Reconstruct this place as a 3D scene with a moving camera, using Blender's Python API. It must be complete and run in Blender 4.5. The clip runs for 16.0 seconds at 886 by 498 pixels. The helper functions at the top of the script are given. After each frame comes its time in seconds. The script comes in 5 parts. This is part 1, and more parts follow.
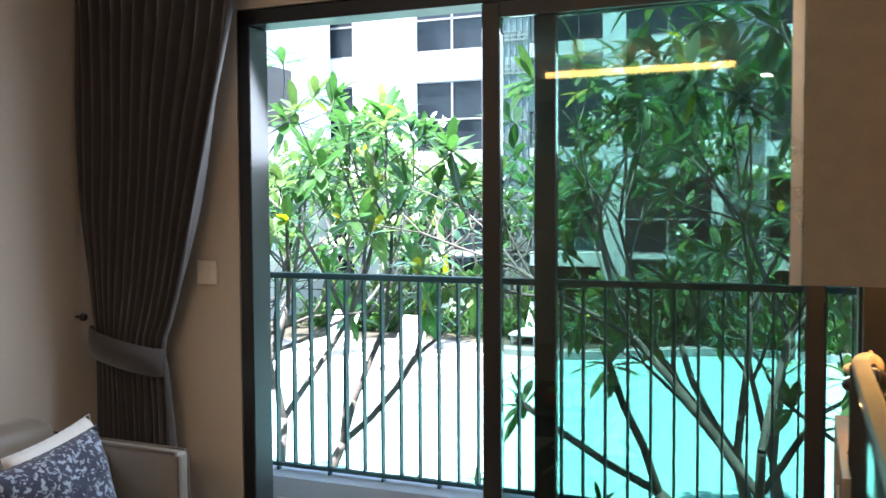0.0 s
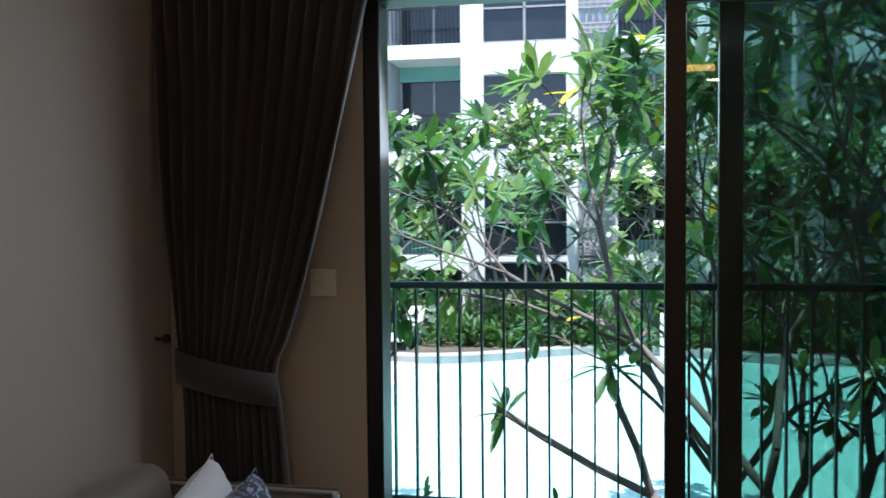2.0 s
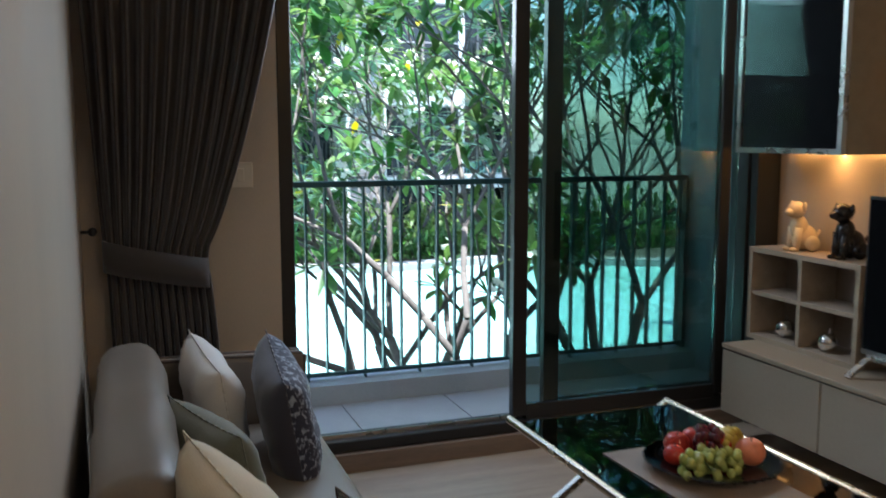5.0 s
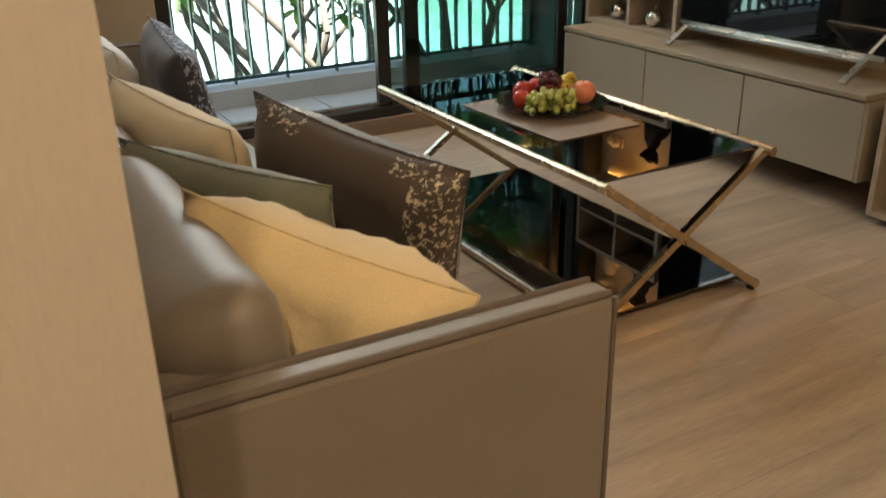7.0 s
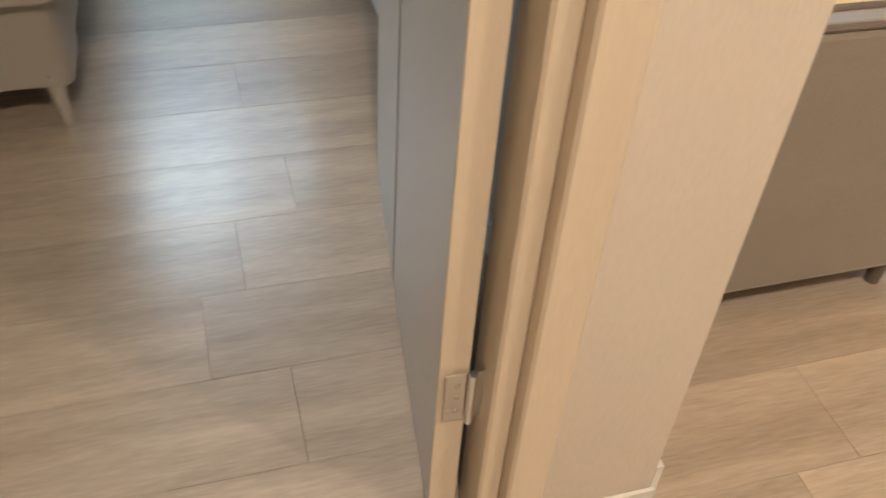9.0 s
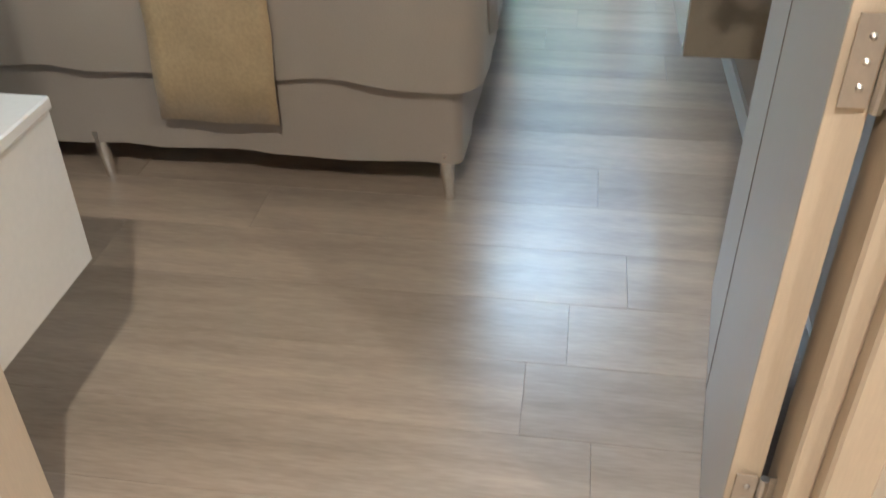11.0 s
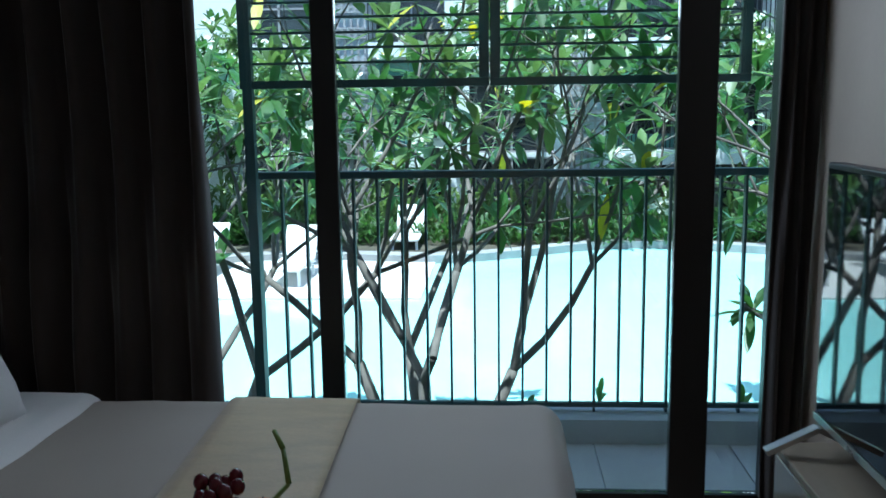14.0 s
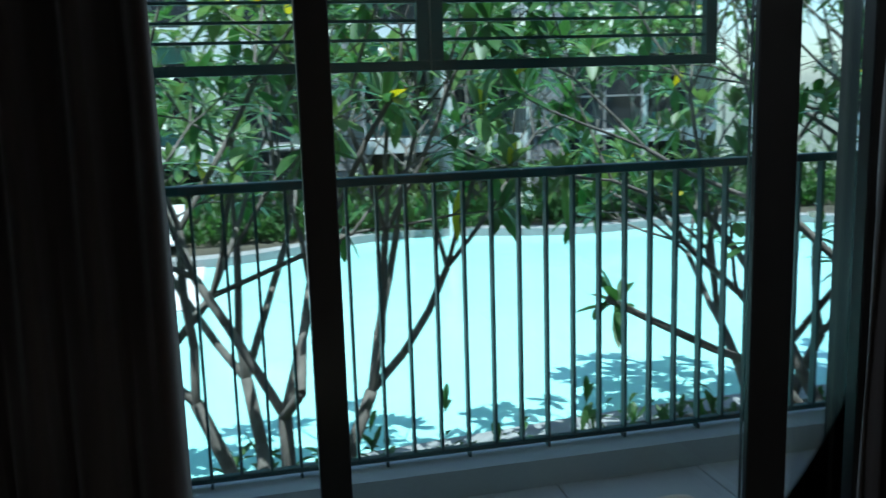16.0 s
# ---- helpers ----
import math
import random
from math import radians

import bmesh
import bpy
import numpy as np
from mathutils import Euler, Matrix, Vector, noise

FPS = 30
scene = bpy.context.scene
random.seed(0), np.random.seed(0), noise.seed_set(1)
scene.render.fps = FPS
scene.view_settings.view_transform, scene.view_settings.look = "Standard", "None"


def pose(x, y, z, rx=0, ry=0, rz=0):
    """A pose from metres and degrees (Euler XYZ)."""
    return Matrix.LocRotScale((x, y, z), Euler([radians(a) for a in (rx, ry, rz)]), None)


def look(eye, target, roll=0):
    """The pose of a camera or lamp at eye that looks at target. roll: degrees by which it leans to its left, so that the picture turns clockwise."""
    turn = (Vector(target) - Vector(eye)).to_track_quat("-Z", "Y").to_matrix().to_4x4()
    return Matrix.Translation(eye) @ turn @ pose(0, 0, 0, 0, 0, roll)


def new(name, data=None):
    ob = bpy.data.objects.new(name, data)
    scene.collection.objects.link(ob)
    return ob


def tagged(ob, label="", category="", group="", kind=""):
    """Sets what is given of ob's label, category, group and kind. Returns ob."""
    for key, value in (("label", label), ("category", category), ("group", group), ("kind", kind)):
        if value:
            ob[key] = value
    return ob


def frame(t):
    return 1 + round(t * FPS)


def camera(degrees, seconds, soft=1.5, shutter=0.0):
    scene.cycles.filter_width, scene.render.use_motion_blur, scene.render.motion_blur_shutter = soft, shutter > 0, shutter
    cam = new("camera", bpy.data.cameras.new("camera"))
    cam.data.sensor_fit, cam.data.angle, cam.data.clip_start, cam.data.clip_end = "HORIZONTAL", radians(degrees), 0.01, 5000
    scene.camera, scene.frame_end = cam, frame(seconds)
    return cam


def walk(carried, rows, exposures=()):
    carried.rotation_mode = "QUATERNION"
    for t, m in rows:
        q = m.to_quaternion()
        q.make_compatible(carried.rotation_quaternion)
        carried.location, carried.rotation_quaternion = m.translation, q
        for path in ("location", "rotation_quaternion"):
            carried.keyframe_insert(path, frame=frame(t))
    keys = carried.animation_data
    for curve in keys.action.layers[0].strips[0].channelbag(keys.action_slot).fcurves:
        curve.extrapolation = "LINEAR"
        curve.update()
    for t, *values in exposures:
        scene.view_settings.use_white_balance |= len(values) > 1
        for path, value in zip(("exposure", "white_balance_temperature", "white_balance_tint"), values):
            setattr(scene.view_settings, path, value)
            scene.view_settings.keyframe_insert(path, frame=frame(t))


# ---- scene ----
cam = camera(52.6, 16.0, soft=1.5, shutter=0.3)
PATH = [
    (0, (2.71, -2.884, 1.453), (1.962, -1.032, 1.359), -0.3),
    (0.5, (2.404, -2.903, 1.459), (1.692, -1.037, 1.365), -0.3),
    (1, (1.997, -2.935, 1.435), (1.365, -1.04, 1.346), -0.7),
    (1.5, (1.738, -2.923, 1.424), (1.2, -0.998, 1.338), -0.6),
    (2, (1.501, -2.909, 1.446), (1.143, -0.943, 1.359), -0.5),
    (2.5, (1.231, -2.97, 1.452), (1.087, -0.977, 1.363), -0.3),
    (3, (0.947, -2.986, 1.433), (0.947, -0.988, 1.349), -0.6),
    (3.2, (0.849, -2.989, 1.432), (0.888, -0.991, 1.346), -0.9),
    (5.3, (0.083, -3.5, 1.308), (0.842, -1.679, 0.979), -0.4),
    (5.5, (0.064, -3.554, 1.278), (0.867, -1.764, 0.886), -0.8),
    (6, (0.025, -3.647, 1.245), (0.905, -1.937, 0.694), -1.0),
    (6.5, (-0.008, -3.738, 1.221), (0.876, -2.08, 0.538), -1.2),
    (7, (-0.098, -3.785, 1.205), (0.792, -2.182, 0.406), -1.2),
    (7.5, (-0.243, -3.806, 1.176), (0.637, -2.27, 0.246), -1.0),
    (8, (-0.417, -3.901, 1.183), (0.404, -2.416, 0.124), 0.3),
    (8.5, (-0.514, -3.806, 1.178), (0.21, -2.395, -0.04), 2.0),
    (9, (-0.562, -3.755, 1.182), (-0.091, -2.361, -0.173), 4.4),
    (9.2, (-0.559, -3.746, 1.183), (-0.2, -2.357, -0.21), 3.3),
    (11.3, (-0.583, -3.911, 1.247), (-0.849, -2.222, 0.209), -0.2),
    (11.5, (-0.617, -3.859, 1.276), (-0.865, -2.109, 0.339), -0.1),
    (12, (-0.672, -3.72, 1.315), (-0.902, -1.856, 0.626), -0.9),
    (12.5, (-0.722, -3.52, 1.312), (-0.912, -1.602, 0.776), -0.5),
    (13, (-0.765, -3.238, 1.339), (-0.922, -1.291, 0.91), -0.7),
    (13.5, (-0.836, -2.927, 1.351), (-0.969, -0.962, 1.005), -0.3),
    (14, (-0.923, -2.614, 1.378), (-1.051, -0.643, 1.065), -0.8),
    (14.5, (-1.111, -2.357, 1.389), (-1.191, -0.384, 1.072), -0.8),
    (15, (-1.247, -2.133, 1.37), (-1.229, -0.158, 1.054), -0.7),
    (15.5, (-1.386, -1.963, 1.38), (-1.26, 0.005, 1.049), -1.4),
    (16, (-1.621, -1.864, 1.398), (-1.173, 0.054, 1.048), -1.8),
]
EXPOSURE = [(0, 2.8, 5800, 12), (0.4, 1.65, 5700, 12), (1.0, 1.35, 5700, 12), (3.2, 1.35, 5700, 12), (5.3, 2.2, 5600, 10), (6.5, 2.6, 6500, 10), (7.5, 2.9, 7400, 8), (8.2, 3.2, 6700, 10), (9.2, 3.7, 5700, 10), (11.3, 3.8, 5200, 8), (11.8, 3.6, 5100, 8), (12.4, 2.6, 5000, 8), (13.5, 1.45, 5300, 10), (14.0, 1.4, 5300, 10), (15.0, 1.05, 5400, 6), (16.0, 0.85, 5400, 6)]
walk(cam, [(t, look(eye, target, roll)) for t, eye, target, roll in PATH], EXPOSURE)

# ---- world, sun, lights ----
SUN_EL, SUN_AZ = 77.0, 200.0  # degrees; azimuth from +y clockwise: the sun stands behind the building
world = bpy.data.worlds.new("world")
scene.world = world
world.use_nodes = True
wn = world.node_tree
sky = wn.nodes.new("ShaderNodeTexSky")
sky.sky_type, sky.sun_disc = "NISHITA", False
sky.sun_elevation, sky.sun_rotation = radians(SUN_EL), radians(SUN_AZ)
wn.links.new(sky.outputs[0], wn.nodes["Background"].inputs[0])
wn.nodes["Background"].inputs[1].default_value = 0.15
sun = new("sun", bpy.data.lights.new("sun", "SUN"))
sun.data.energy, sun.data.angle, sun.data.color = 5.0, radians(0.5), (1.0, 0.95, 0.88)
az, el = radians(SUN_AZ), radians(SUN_EL)
sun.matrix_world = look((0, 0, 0), (-math.sin(az) * math.cos(el), -math.cos(az) * math.cos(el), -math.sin(el)))


def lamp(name, kind, m, energy, color, size=0.1, size_y=None):
    d = bpy.data.lights.new(name, kind)
    d.energy, d.color = energy, color
    if kind == "AREA":
        d.size = size
        if size_y:
            d.shape, d.size_y = "RECTANGLE", size_y
    else:
        d.shadow_soft_size = size
    ob = new(name, d)
    ob.matrix_world = m
    return ob


# ---- materials ----
def mat(name, color, rough=0.6, metal=0.0, var=0.12, scale=6.0, fine=90.0, bump=0.15, stretch=(1, 1, 1), spec=0.5, coat=0.0, sheen=0.0, rnd=0.0, second=None):
    """A surface with broad variation, fine grain and relief. stretch: squeezes the grain along an axis."""
    m = bpy.data.materials.new(name)
    m.use_nodes = True
    t = m.node_tree
    N, L = t.nodes, t.links
    b = N["Principled BSDF"]
    b.inputs["Roughness"].default_value, b.inputs["Metallic"].default_value = rough, metal
    b.inputs["Specular IOR Level"].default_value = spec
    b.inputs["Coat Weight"].default_value = coat
    b.inputs["Sheen Weight"].default_value = sheen
    tc = N.new("ShaderNodeTexCoord")
    mp = N.new("ShaderNodeMapping")
    mp.inputs["Scale"].default_value = stretch
    L.new(tc.outputs["Object"], mp.inputs[0])
    big, small = N.new("ShaderNodeTexNoise"), N.new("ShaderNodeTexNoise")
    for n, s, dt in ((big, scale, 4), (small, fine, 3)):
        n.inputs["Scale"].default_value, n.inputs["Detail"].default_value = s, dt
        L.new(mp.outputs[0], n.inputs["Vector"])
    mix = N.new("ShaderNodeMix")
    mix.data_type = "RGBA"
    dark = tuple(c * (1 - var * 1.6) for c in color)
    light = second or tuple(min(1, c * (1 + var)) for c in color)
    mix.inputs[6].default_value, mix.inputs[7].default_value = (*dark, 1), (*light, 1)
    ad = N.new("ShaderNodeMath")
    ad.operation = "MULTIPLY_ADD"
    ad.inputs[1].default_value = 0.4
    L.new(small.outputs[0], ad.inputs[0])
    sc = N.new("ShaderNodeMath")
    sc.operation = "MULTIPLY"
    sc.inputs[1].default_value = 0.6
    L.new(big.outputs[0], sc.inputs[0])
    L.new(sc.outputs[0], ad.inputs[2])
    ramp = N.new("ShaderNodeMapRange")
    ramp.inputs[1].default_value, ramp.inputs[2].default_value = 0.3, 0.7
    L.new(ad.outputs[0], ramp.inputs[0])
    L.new(ramp.outputs[0], mix.inputs[0])
    out = mix.outputs[2]
    if rnd:
        oi = N.new("ShaderNodeObjectInfo")
        mr = N.new("ShaderNodeMapRange")
        mr.inputs[3].default_value, mr.inputs[4].default_value = 1 - rnd, 1 + rnd
        L.new(oi.outputs["Random"], mr.inputs[0])
        hs = N.new("ShaderNodeHueSaturation")
        L.new(mr.outputs[0], hs.inputs["Value"])
        L.new(out, hs.inputs["Color"])
        out = hs.outputs[0]
        va = N.new("ShaderNodeVectorMath")
        va.operation = "MULTIPLY_ADD"
        va.inputs[1].default_value = (1, 1, 1)
        cm = N.new("ShaderNodeCombineXYZ")
        ml = N.new("ShaderNodeMath")
        ml.operation = "MULTIPLY"
        ml.inputs[1].default_value = 37.0
        L.new(oi.outputs["Random"], ml.inputs[0])
        L.new(ml.outputs[0], cm.inputs[2])
        L.new(tc.outputs["Object"], va.inputs[0])
        L.new(cm.outputs[0], va.inputs[2])
        L.new(va.outputs[0], mp.inputs[0])
    L.new(out, b.inputs["Base Color"])
    if bump:
        bp = N.new("ShaderNodeBump")
        bp.inputs["Strength"].default_value, bp.inputs["Distance"].default_value = bump, 0.003
        L.new(small.outputs[0], bp.inputs["Height"])
        L.new(bp.outputs[0], b.inputs["Normal"])
    rr = N.new("ShaderNodeMapRange")
    rr.inputs[3].default_value, rr.inputs[4].default_value = max(0.02, rough * 0.85), min(1, rough * 1.15)
    L.new(big.outputs[0], rr.inputs[0])
    L.new(rr.outputs[0], b.inputs["Roughness"])
    return m


def glass(name, tint=(1, 1, 1), clear=0.9, rough=0.0, gloss=1.0):
    """A thin pane: it lets light through, tinted, and mirrors at a slant."""
    m = bpy.data.materials.new(name)
    m.use_nodes = True
    t = m.node_tree
    t.nodes.remove(t.nodes["Principled BSDF"])
    tr, gl, mx, fr = (t.nodes.new(k) for k in ("ShaderNodeBsdfTransparent", "ShaderNodeBsdfGlossy", "ShaderNodeMixShader", "ShaderNodeFresnel"))
    tr.inputs[0].default_value = (*(c * clear for c in tint), 1)
    gl.inputs["Roughness"].default_value = rough
    fr.inputs[0].default_value = 1.5 * gloss
    t.links.new(fr.outputs[0], mx.inputs[0])
    t.links.new(tr.outputs[0], mx.inputs[1])
    t.links.new(gl.outputs[0], mx.inputs[2])
    t.links.new(mx.outputs[0], t.nodes["Material Output"].inputs[0])
    return m


def glow(name, color, strength):
    m = bpy.data.materials.new(name)
    m.use_nodes = True
    b = m.node_tree.nodes["Principled BSDF"]
    b.inputs["Base Color"].default_value = (*color, 1)
    b.inputs["Emission Color"].default_value = (*color, 1)
    b.inputs["Emission Strength"].default_value = strength
    return m


def patchy(name, base, spots, scale, cut, rough=0.8, metal=0.0):
    """Cloth or foil with torn-looking patches of a second colour."""
    m = mat(name, base, rough, 0.0, 0.2, 5, 120, 0.2, sheen=0.2)
    t = m.node_tree
    N, L = t.nodes, t.links
    b = N["Principled BSDF"]
    old = b.inputs["Base Color"].links[0].from_socket
    nz = N.new("ShaderNodeTexNoise")
    nz.inputs["Scale"].default_value, nz.inputs["Detail"].default_value, nz.inputs["Distortion"].default_value = scale, 8, 0.8
    tc = N.new("ShaderNodeTexCoord")
    L.new(tc.outputs["Object"], nz.inputs["Vector"])
    mr = N.new("ShaderNodeMapRange")
    mr.inputs[1].default_value, mr.inputs[2].default_value = cut, cut + 0.05
    L.new(nz.outputs[0], mr.inputs[0])
    mx = N.new("ShaderNodeMix")
    mx.data_type = "RGBA"
    mx.inputs[7].default_value = (*spots, 1)
    L.new(mr.outputs[0], mx.inputs[0])
    L.new(old, mx.inputs[6])
    L.new(mx.outputs[2], b.inputs["Base Color"])
    if metal:
        mm = N.new("ShaderNodeMath")
        mm.operation = "MULTIPLY"
        mm.inputs[1].default_value = metal
        L.new(mr.outputs[0], mm.inputs[0])
        L.new(mm.outputs[0], b.inputs["Metallic"])
    return m


M = dict(
    wall=mat("wallpaper", (0.52, 0.45, 0.37), 0.75, var=0.06, scale=2.5, fine=220, bump=0.25, stretch=(1, 1, 0.25)),
    wall_tv=mat("tv_wall_panel", (0.40, 0.33, 0.25), 0.55, var=0.08, scale=3, fine=160, bump=0.1),
    ceiling=mat("ceiling_paint", (0.8, 0.79, 0.76), 0.85, var=0.03, scale=2, fine=150, bump=0.08),
    plank=mat("oak_laminate", (0.40, 0.315, 0.235), 0.30, var=0.2, scale=2.6, fine=42, bump=0.06, stretch=(0.55, 5.5, 5.5), rnd=0.10, spec=0.5),
    subfloor=mat("joint_dark", (0.20, 0.15, 0.11), 0.9, var=0.1),
    black=mat("black_aluminium", (0.012, 0.012, 0.013), 0.38, 0.0, 0.1, 8, 200, 0.04),
    curb=mat("sill_wood", (0.24, 0.18, 0.14), 0.4, var=0.2, scale=5, fine=60, bump=0.05, stretch=(0.5, 6, 6)),
    curtain=mat("curtain_cloth", (0.052, 0.046, 0.045), 0.82, var=0.12, scale=8, fine=420, bump=0.35, sheen=0.35, stretch=(1, 1, 0.5)),
    curtain_bed=mat("curtain_cloth_brown", (0.042, 0.032, 0.028), 0.85, var=0.12, scale=8, fine=420, bump=0.35, sheen=0.3),
    plastic=mat("switch_plastic", (0.72, 0.66, 0.56), 0.35, var=0.03, bump=0.0),
    sofa=mat("sofa_fabric", (0.20, 0.165, 0.13), 0.42, var=0.07, scale=7, fine=260, bump=0.2, sheen=0.15),
    piping=mat("sofa_piping", (0.13, 0.10, 0.08), 0.6, var=0.1),
    butter=mat("butter_yellow_cloth", (0.72, 0.56, 0.32), 0.8, var=0.08, scale=5, fine=240, bump=0.3, sheen=0.2),
    cream=mat("cream_cloth", (0.74, 0.64, 0.47), 0.8, var=0.06, scale=5, fine=240, bump=0.3, sheen=0.25),
    white_cloth=mat("white_cotton", (0.78, 0.76, 0.74), 0.85, var=0.04, scale=5, fine=260, bump=0.25, sheen=0.2),
    sage=mat("sage_cloth", (0.145, 0.155, 0.115), 0.72, var=0.1, scale=6, fine=240, bump=0.3, sheen=0.3),
    brown=mat("brown_satin", (0.065, 0.045, 0.037), 0.55, var=0.12, scale=5, fine=240, bump=0.2, sheen=0.25),
    navy=patchy("navy_print_cloth", (0.035, 0.04, 0.075), (0.35, 0.40, 0.50), 60, 0.54),
    navy_plain=mat("navy_velvet", (0.045, 0.045, 0.07), 0.6, var=0.15, scale=5, fine=240, bump=0.2, sheen=0.4),
    foil=patchy("foil_print_band", (0.06, 0.045, 0.035), (0.62, 0.54, 0.40), 90, 0.54, 0.5, 0.5),
    brass=mat("champagne_metal", (0.63, 0.50, 0.34), 0.27, 1.0, 0.08, 9, 200, 0.03),
    steel=mat("brushed_steel", (0.62, 0.60, 0.57), 0.28, 1.0, 0.06, 9, 220, 0.03),
    chrome=mat("polished_chrome", (0.85, 0.84, 0.82), 0.08, 1.0, 0.03, 9, 200, 0.0),
    smoked=glass("smoked_glass", (0.42, 0.40, 0.38), 0.42, 0.0, 1.45),
    pane=glass("window_glass", (0.90, 0.97, 0.95), 0.97),
    pane_tint=glass("tinted_glass", (0.62, 0.74, 0.71), 0.92),
    clear=glass("clear_glass", (0.96, 0.97, 0.95), 0.95, 0.02, 1.05),
    gloss=mat("gloss_taupe", (0.30, 0.265, 0.215), 0.09, var=0.04, scale=2, fine=60, bump=0.0, coat=0.4),
    taupe=mat("taupe_laminate", (0.27, 0.225, 0.165), 0.4, var=0.1, scale=4, fine=80, bump=0.03, stretch=(5, 0.6, 5)),
    shelf=mat("shelf_wood", (0.33, 0.27, 0.205), 0.42, var=0.16, scale=4, fine=60, bump=0.04, stretch=(5, 0.6, 5)),
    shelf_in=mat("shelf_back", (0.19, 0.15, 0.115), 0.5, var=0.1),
    screen=mat("tv_screen", (0.006, 0.007, 0.008), 0.025, var=0.02, bump=0.0, coat=0.5),
    tvcase=mat("tv_case", (0.012, 0.012, 0.013), 0.35, var=0.05, bump=0.02),
    dog_cream=mat("cream_ceramic", (0.60, 0.47, 0.31), 0.25, var=0.06, scale=12, bump=0.02),
    dog_black=mat("black_ceramic", (0.015, 0.013, 0.013), 0.18, var=0.1, scale=12, bump=0.02),
    mat_wood=mat("placemat", (0.22, 0.16, 0.115), 0.5, var=0.15, scale=8, fine=150, bump=0.1),
    grape=mat("green_grape", (0.42, 0.46, 0.13), 0.25, var=0.15, scale=20, bump=0.0),
    red_grape=mat("red_grape", (0.10, 0.012, 0.02), 0.22, var=0.2, scale=20, bump=0.0),
    apple=mat("red_apple", (0.50, 0.045, 0.03), 0.25, var=0.25, scale=14, bump=0.0),
    orange=mat("orange_peel", (0.78, 0.26, 0.03), 0.4, var=0.08, scale=12, fine=160, bump=0.3),
    pear=mat("yellow_pear", (0.60, 0.46, 0.07), 0.35, var=0.12, scale=12, bump=0.02),
    peach=mat("pink_peach", (0.76, 0.25, 0.13), 0.45, var=0.15, scale=10, bump=0.02),
    stalk=mat("green_stalk", (0.16, 0.24, 0.05), 0.5, var=0.15),
    napkin=mat("grey_napkin", (0.14, 0.145, 0.17), 0.8, var=0.1, scale=9, fine=300, bump=0.25),
    bedcover=mat("taupe_bedcover", (0.34, 0.295, 0.245), 0.72, var=0.05, scale=3, fine=320, bump=0.2, sheen=0.2),
    bedbase=mat("taupe_bed_skirt", (0.33, 0.285, 0.24), 0.78, var=0.06, scale=4, fine=320, bump=0.25, sheen=0.2),
    runner=mat("gold_runner", (0.43, 0.325, 0.18), 0.55, var=0.16, scale=7, fine=120, bump=0.2, sheen=0.3, stretch=(1, 3, 1)),
    door=mat("door_laminate", (0.44, 0.385, 0.315), 0.35, var=0.05, scale=3, fine=90, bump=0.03, stretch=(3, 3, 0.4)),
    casing=mat("casing_wood", (0.56, 0.46, 0.34), 0.38, var=0.06, scale=4, fine=90, bump=0.03, stretch=(4, 4, 0.4)),
    cab_white=mat("white_cabinet", (0.62, 0.585, 0.53), 0.4, var=0.04, scale=3, bump=0.02),
    rail=mat("rail_paint", (0.022, 0.07, 0.072), 0.4, 0.0, 0.15, 9, 150, 0.06),
    concrete=mat("balcony_concrete", (0.42, 0.43, 0.44), 0.8, var=0.08, scale=3, fine=90, bump=0.2),
    tile=mat("balcony_tile", (0.40, 0.38, 0.37), 0.45, var=0.08, scale=5, fine=70, bump=0.05, rnd=0.05),
    facade=mat("white_render", (0.80, 0.80, 0.79), 0.85, var=0.05, scale=0.6, fine=30, bump=0.15),
    facade_grey=mat("grey_render", (0.42, 0.44, 0.46), 0.85, var=0.06, scale=0.6, fine=30, bump=0.15),
    louvre=mat("louvre_metal", (0.36, 0.33, 0.33), 0.5, 0.2, 0.1, 3, 40, 0.05),
    dark_glass=mat("dark_window", (0.02, 0.025, 0.03), 0.08, var=0.2, scale=1.5, bump=0.0),
    teal_wall=mat("teal_recess", (0.20, 0.42, 0.38), 0.7, var=0.05, scale=1),
    bark=mat("grey_bark", (0.13, 0.115, 0.10), 0.85, var=0.3, scale=9, fine=60, bump=0.5),
    leaf=mat("leaf_green", (0.055, 0.125, 0.035), 0.38, var=0.35, scale=2.0, fine=30, bump=0.05),
    leaf_pale=mat("leaf_pale", (0.12, 0.19, 0.06), 0.42, var=0.3, scale=2.0, fine=30, bump=0.05),
    leaf_yellow=mat("leaf_yellow", (0.45, 0.40, 0.05), 0.5, var=0.2),
    blossom=mat("white_blossom", (0.80, 0.79, 0.70), 0.6, var=0.05),
    hedge=mat("hedge_leaf", (0.06, 0.13, 0.035), 0.5, var=0.4, scale=3, fine=25),
    soil=mat("planting_soil", (0.07, 0.06, 0.04), 0.95, var=0.3, scale=1.5, fine=25, bump=0.5),
    deck=mat("pale_stone_deck", (0.62, 0.60, 0.56), 0.8, var=0.08, scale=0.8, fine=30, bump=0.2),
    coping=mat("stone_coping", (0.27, 0.27, 0.26), 0.75, var=0.15, scale=3, fine=50, bump=0.2),
    lounger=mat("lounger_plastic", (0.7, 0.7, 0.68), 0.6, var=0.05),
    ground=mat("ground_sheet", (0.16, 0.17, 0.12), 0.95, var=0.2, scale=0.3, fine=5),
    led=glow("led_strip", (1.0, 0.50, 0.13), 5.0),
    lamp_glow=glow("lamp_disc", (1.0, 0.78, 0.45), 14.0),
)


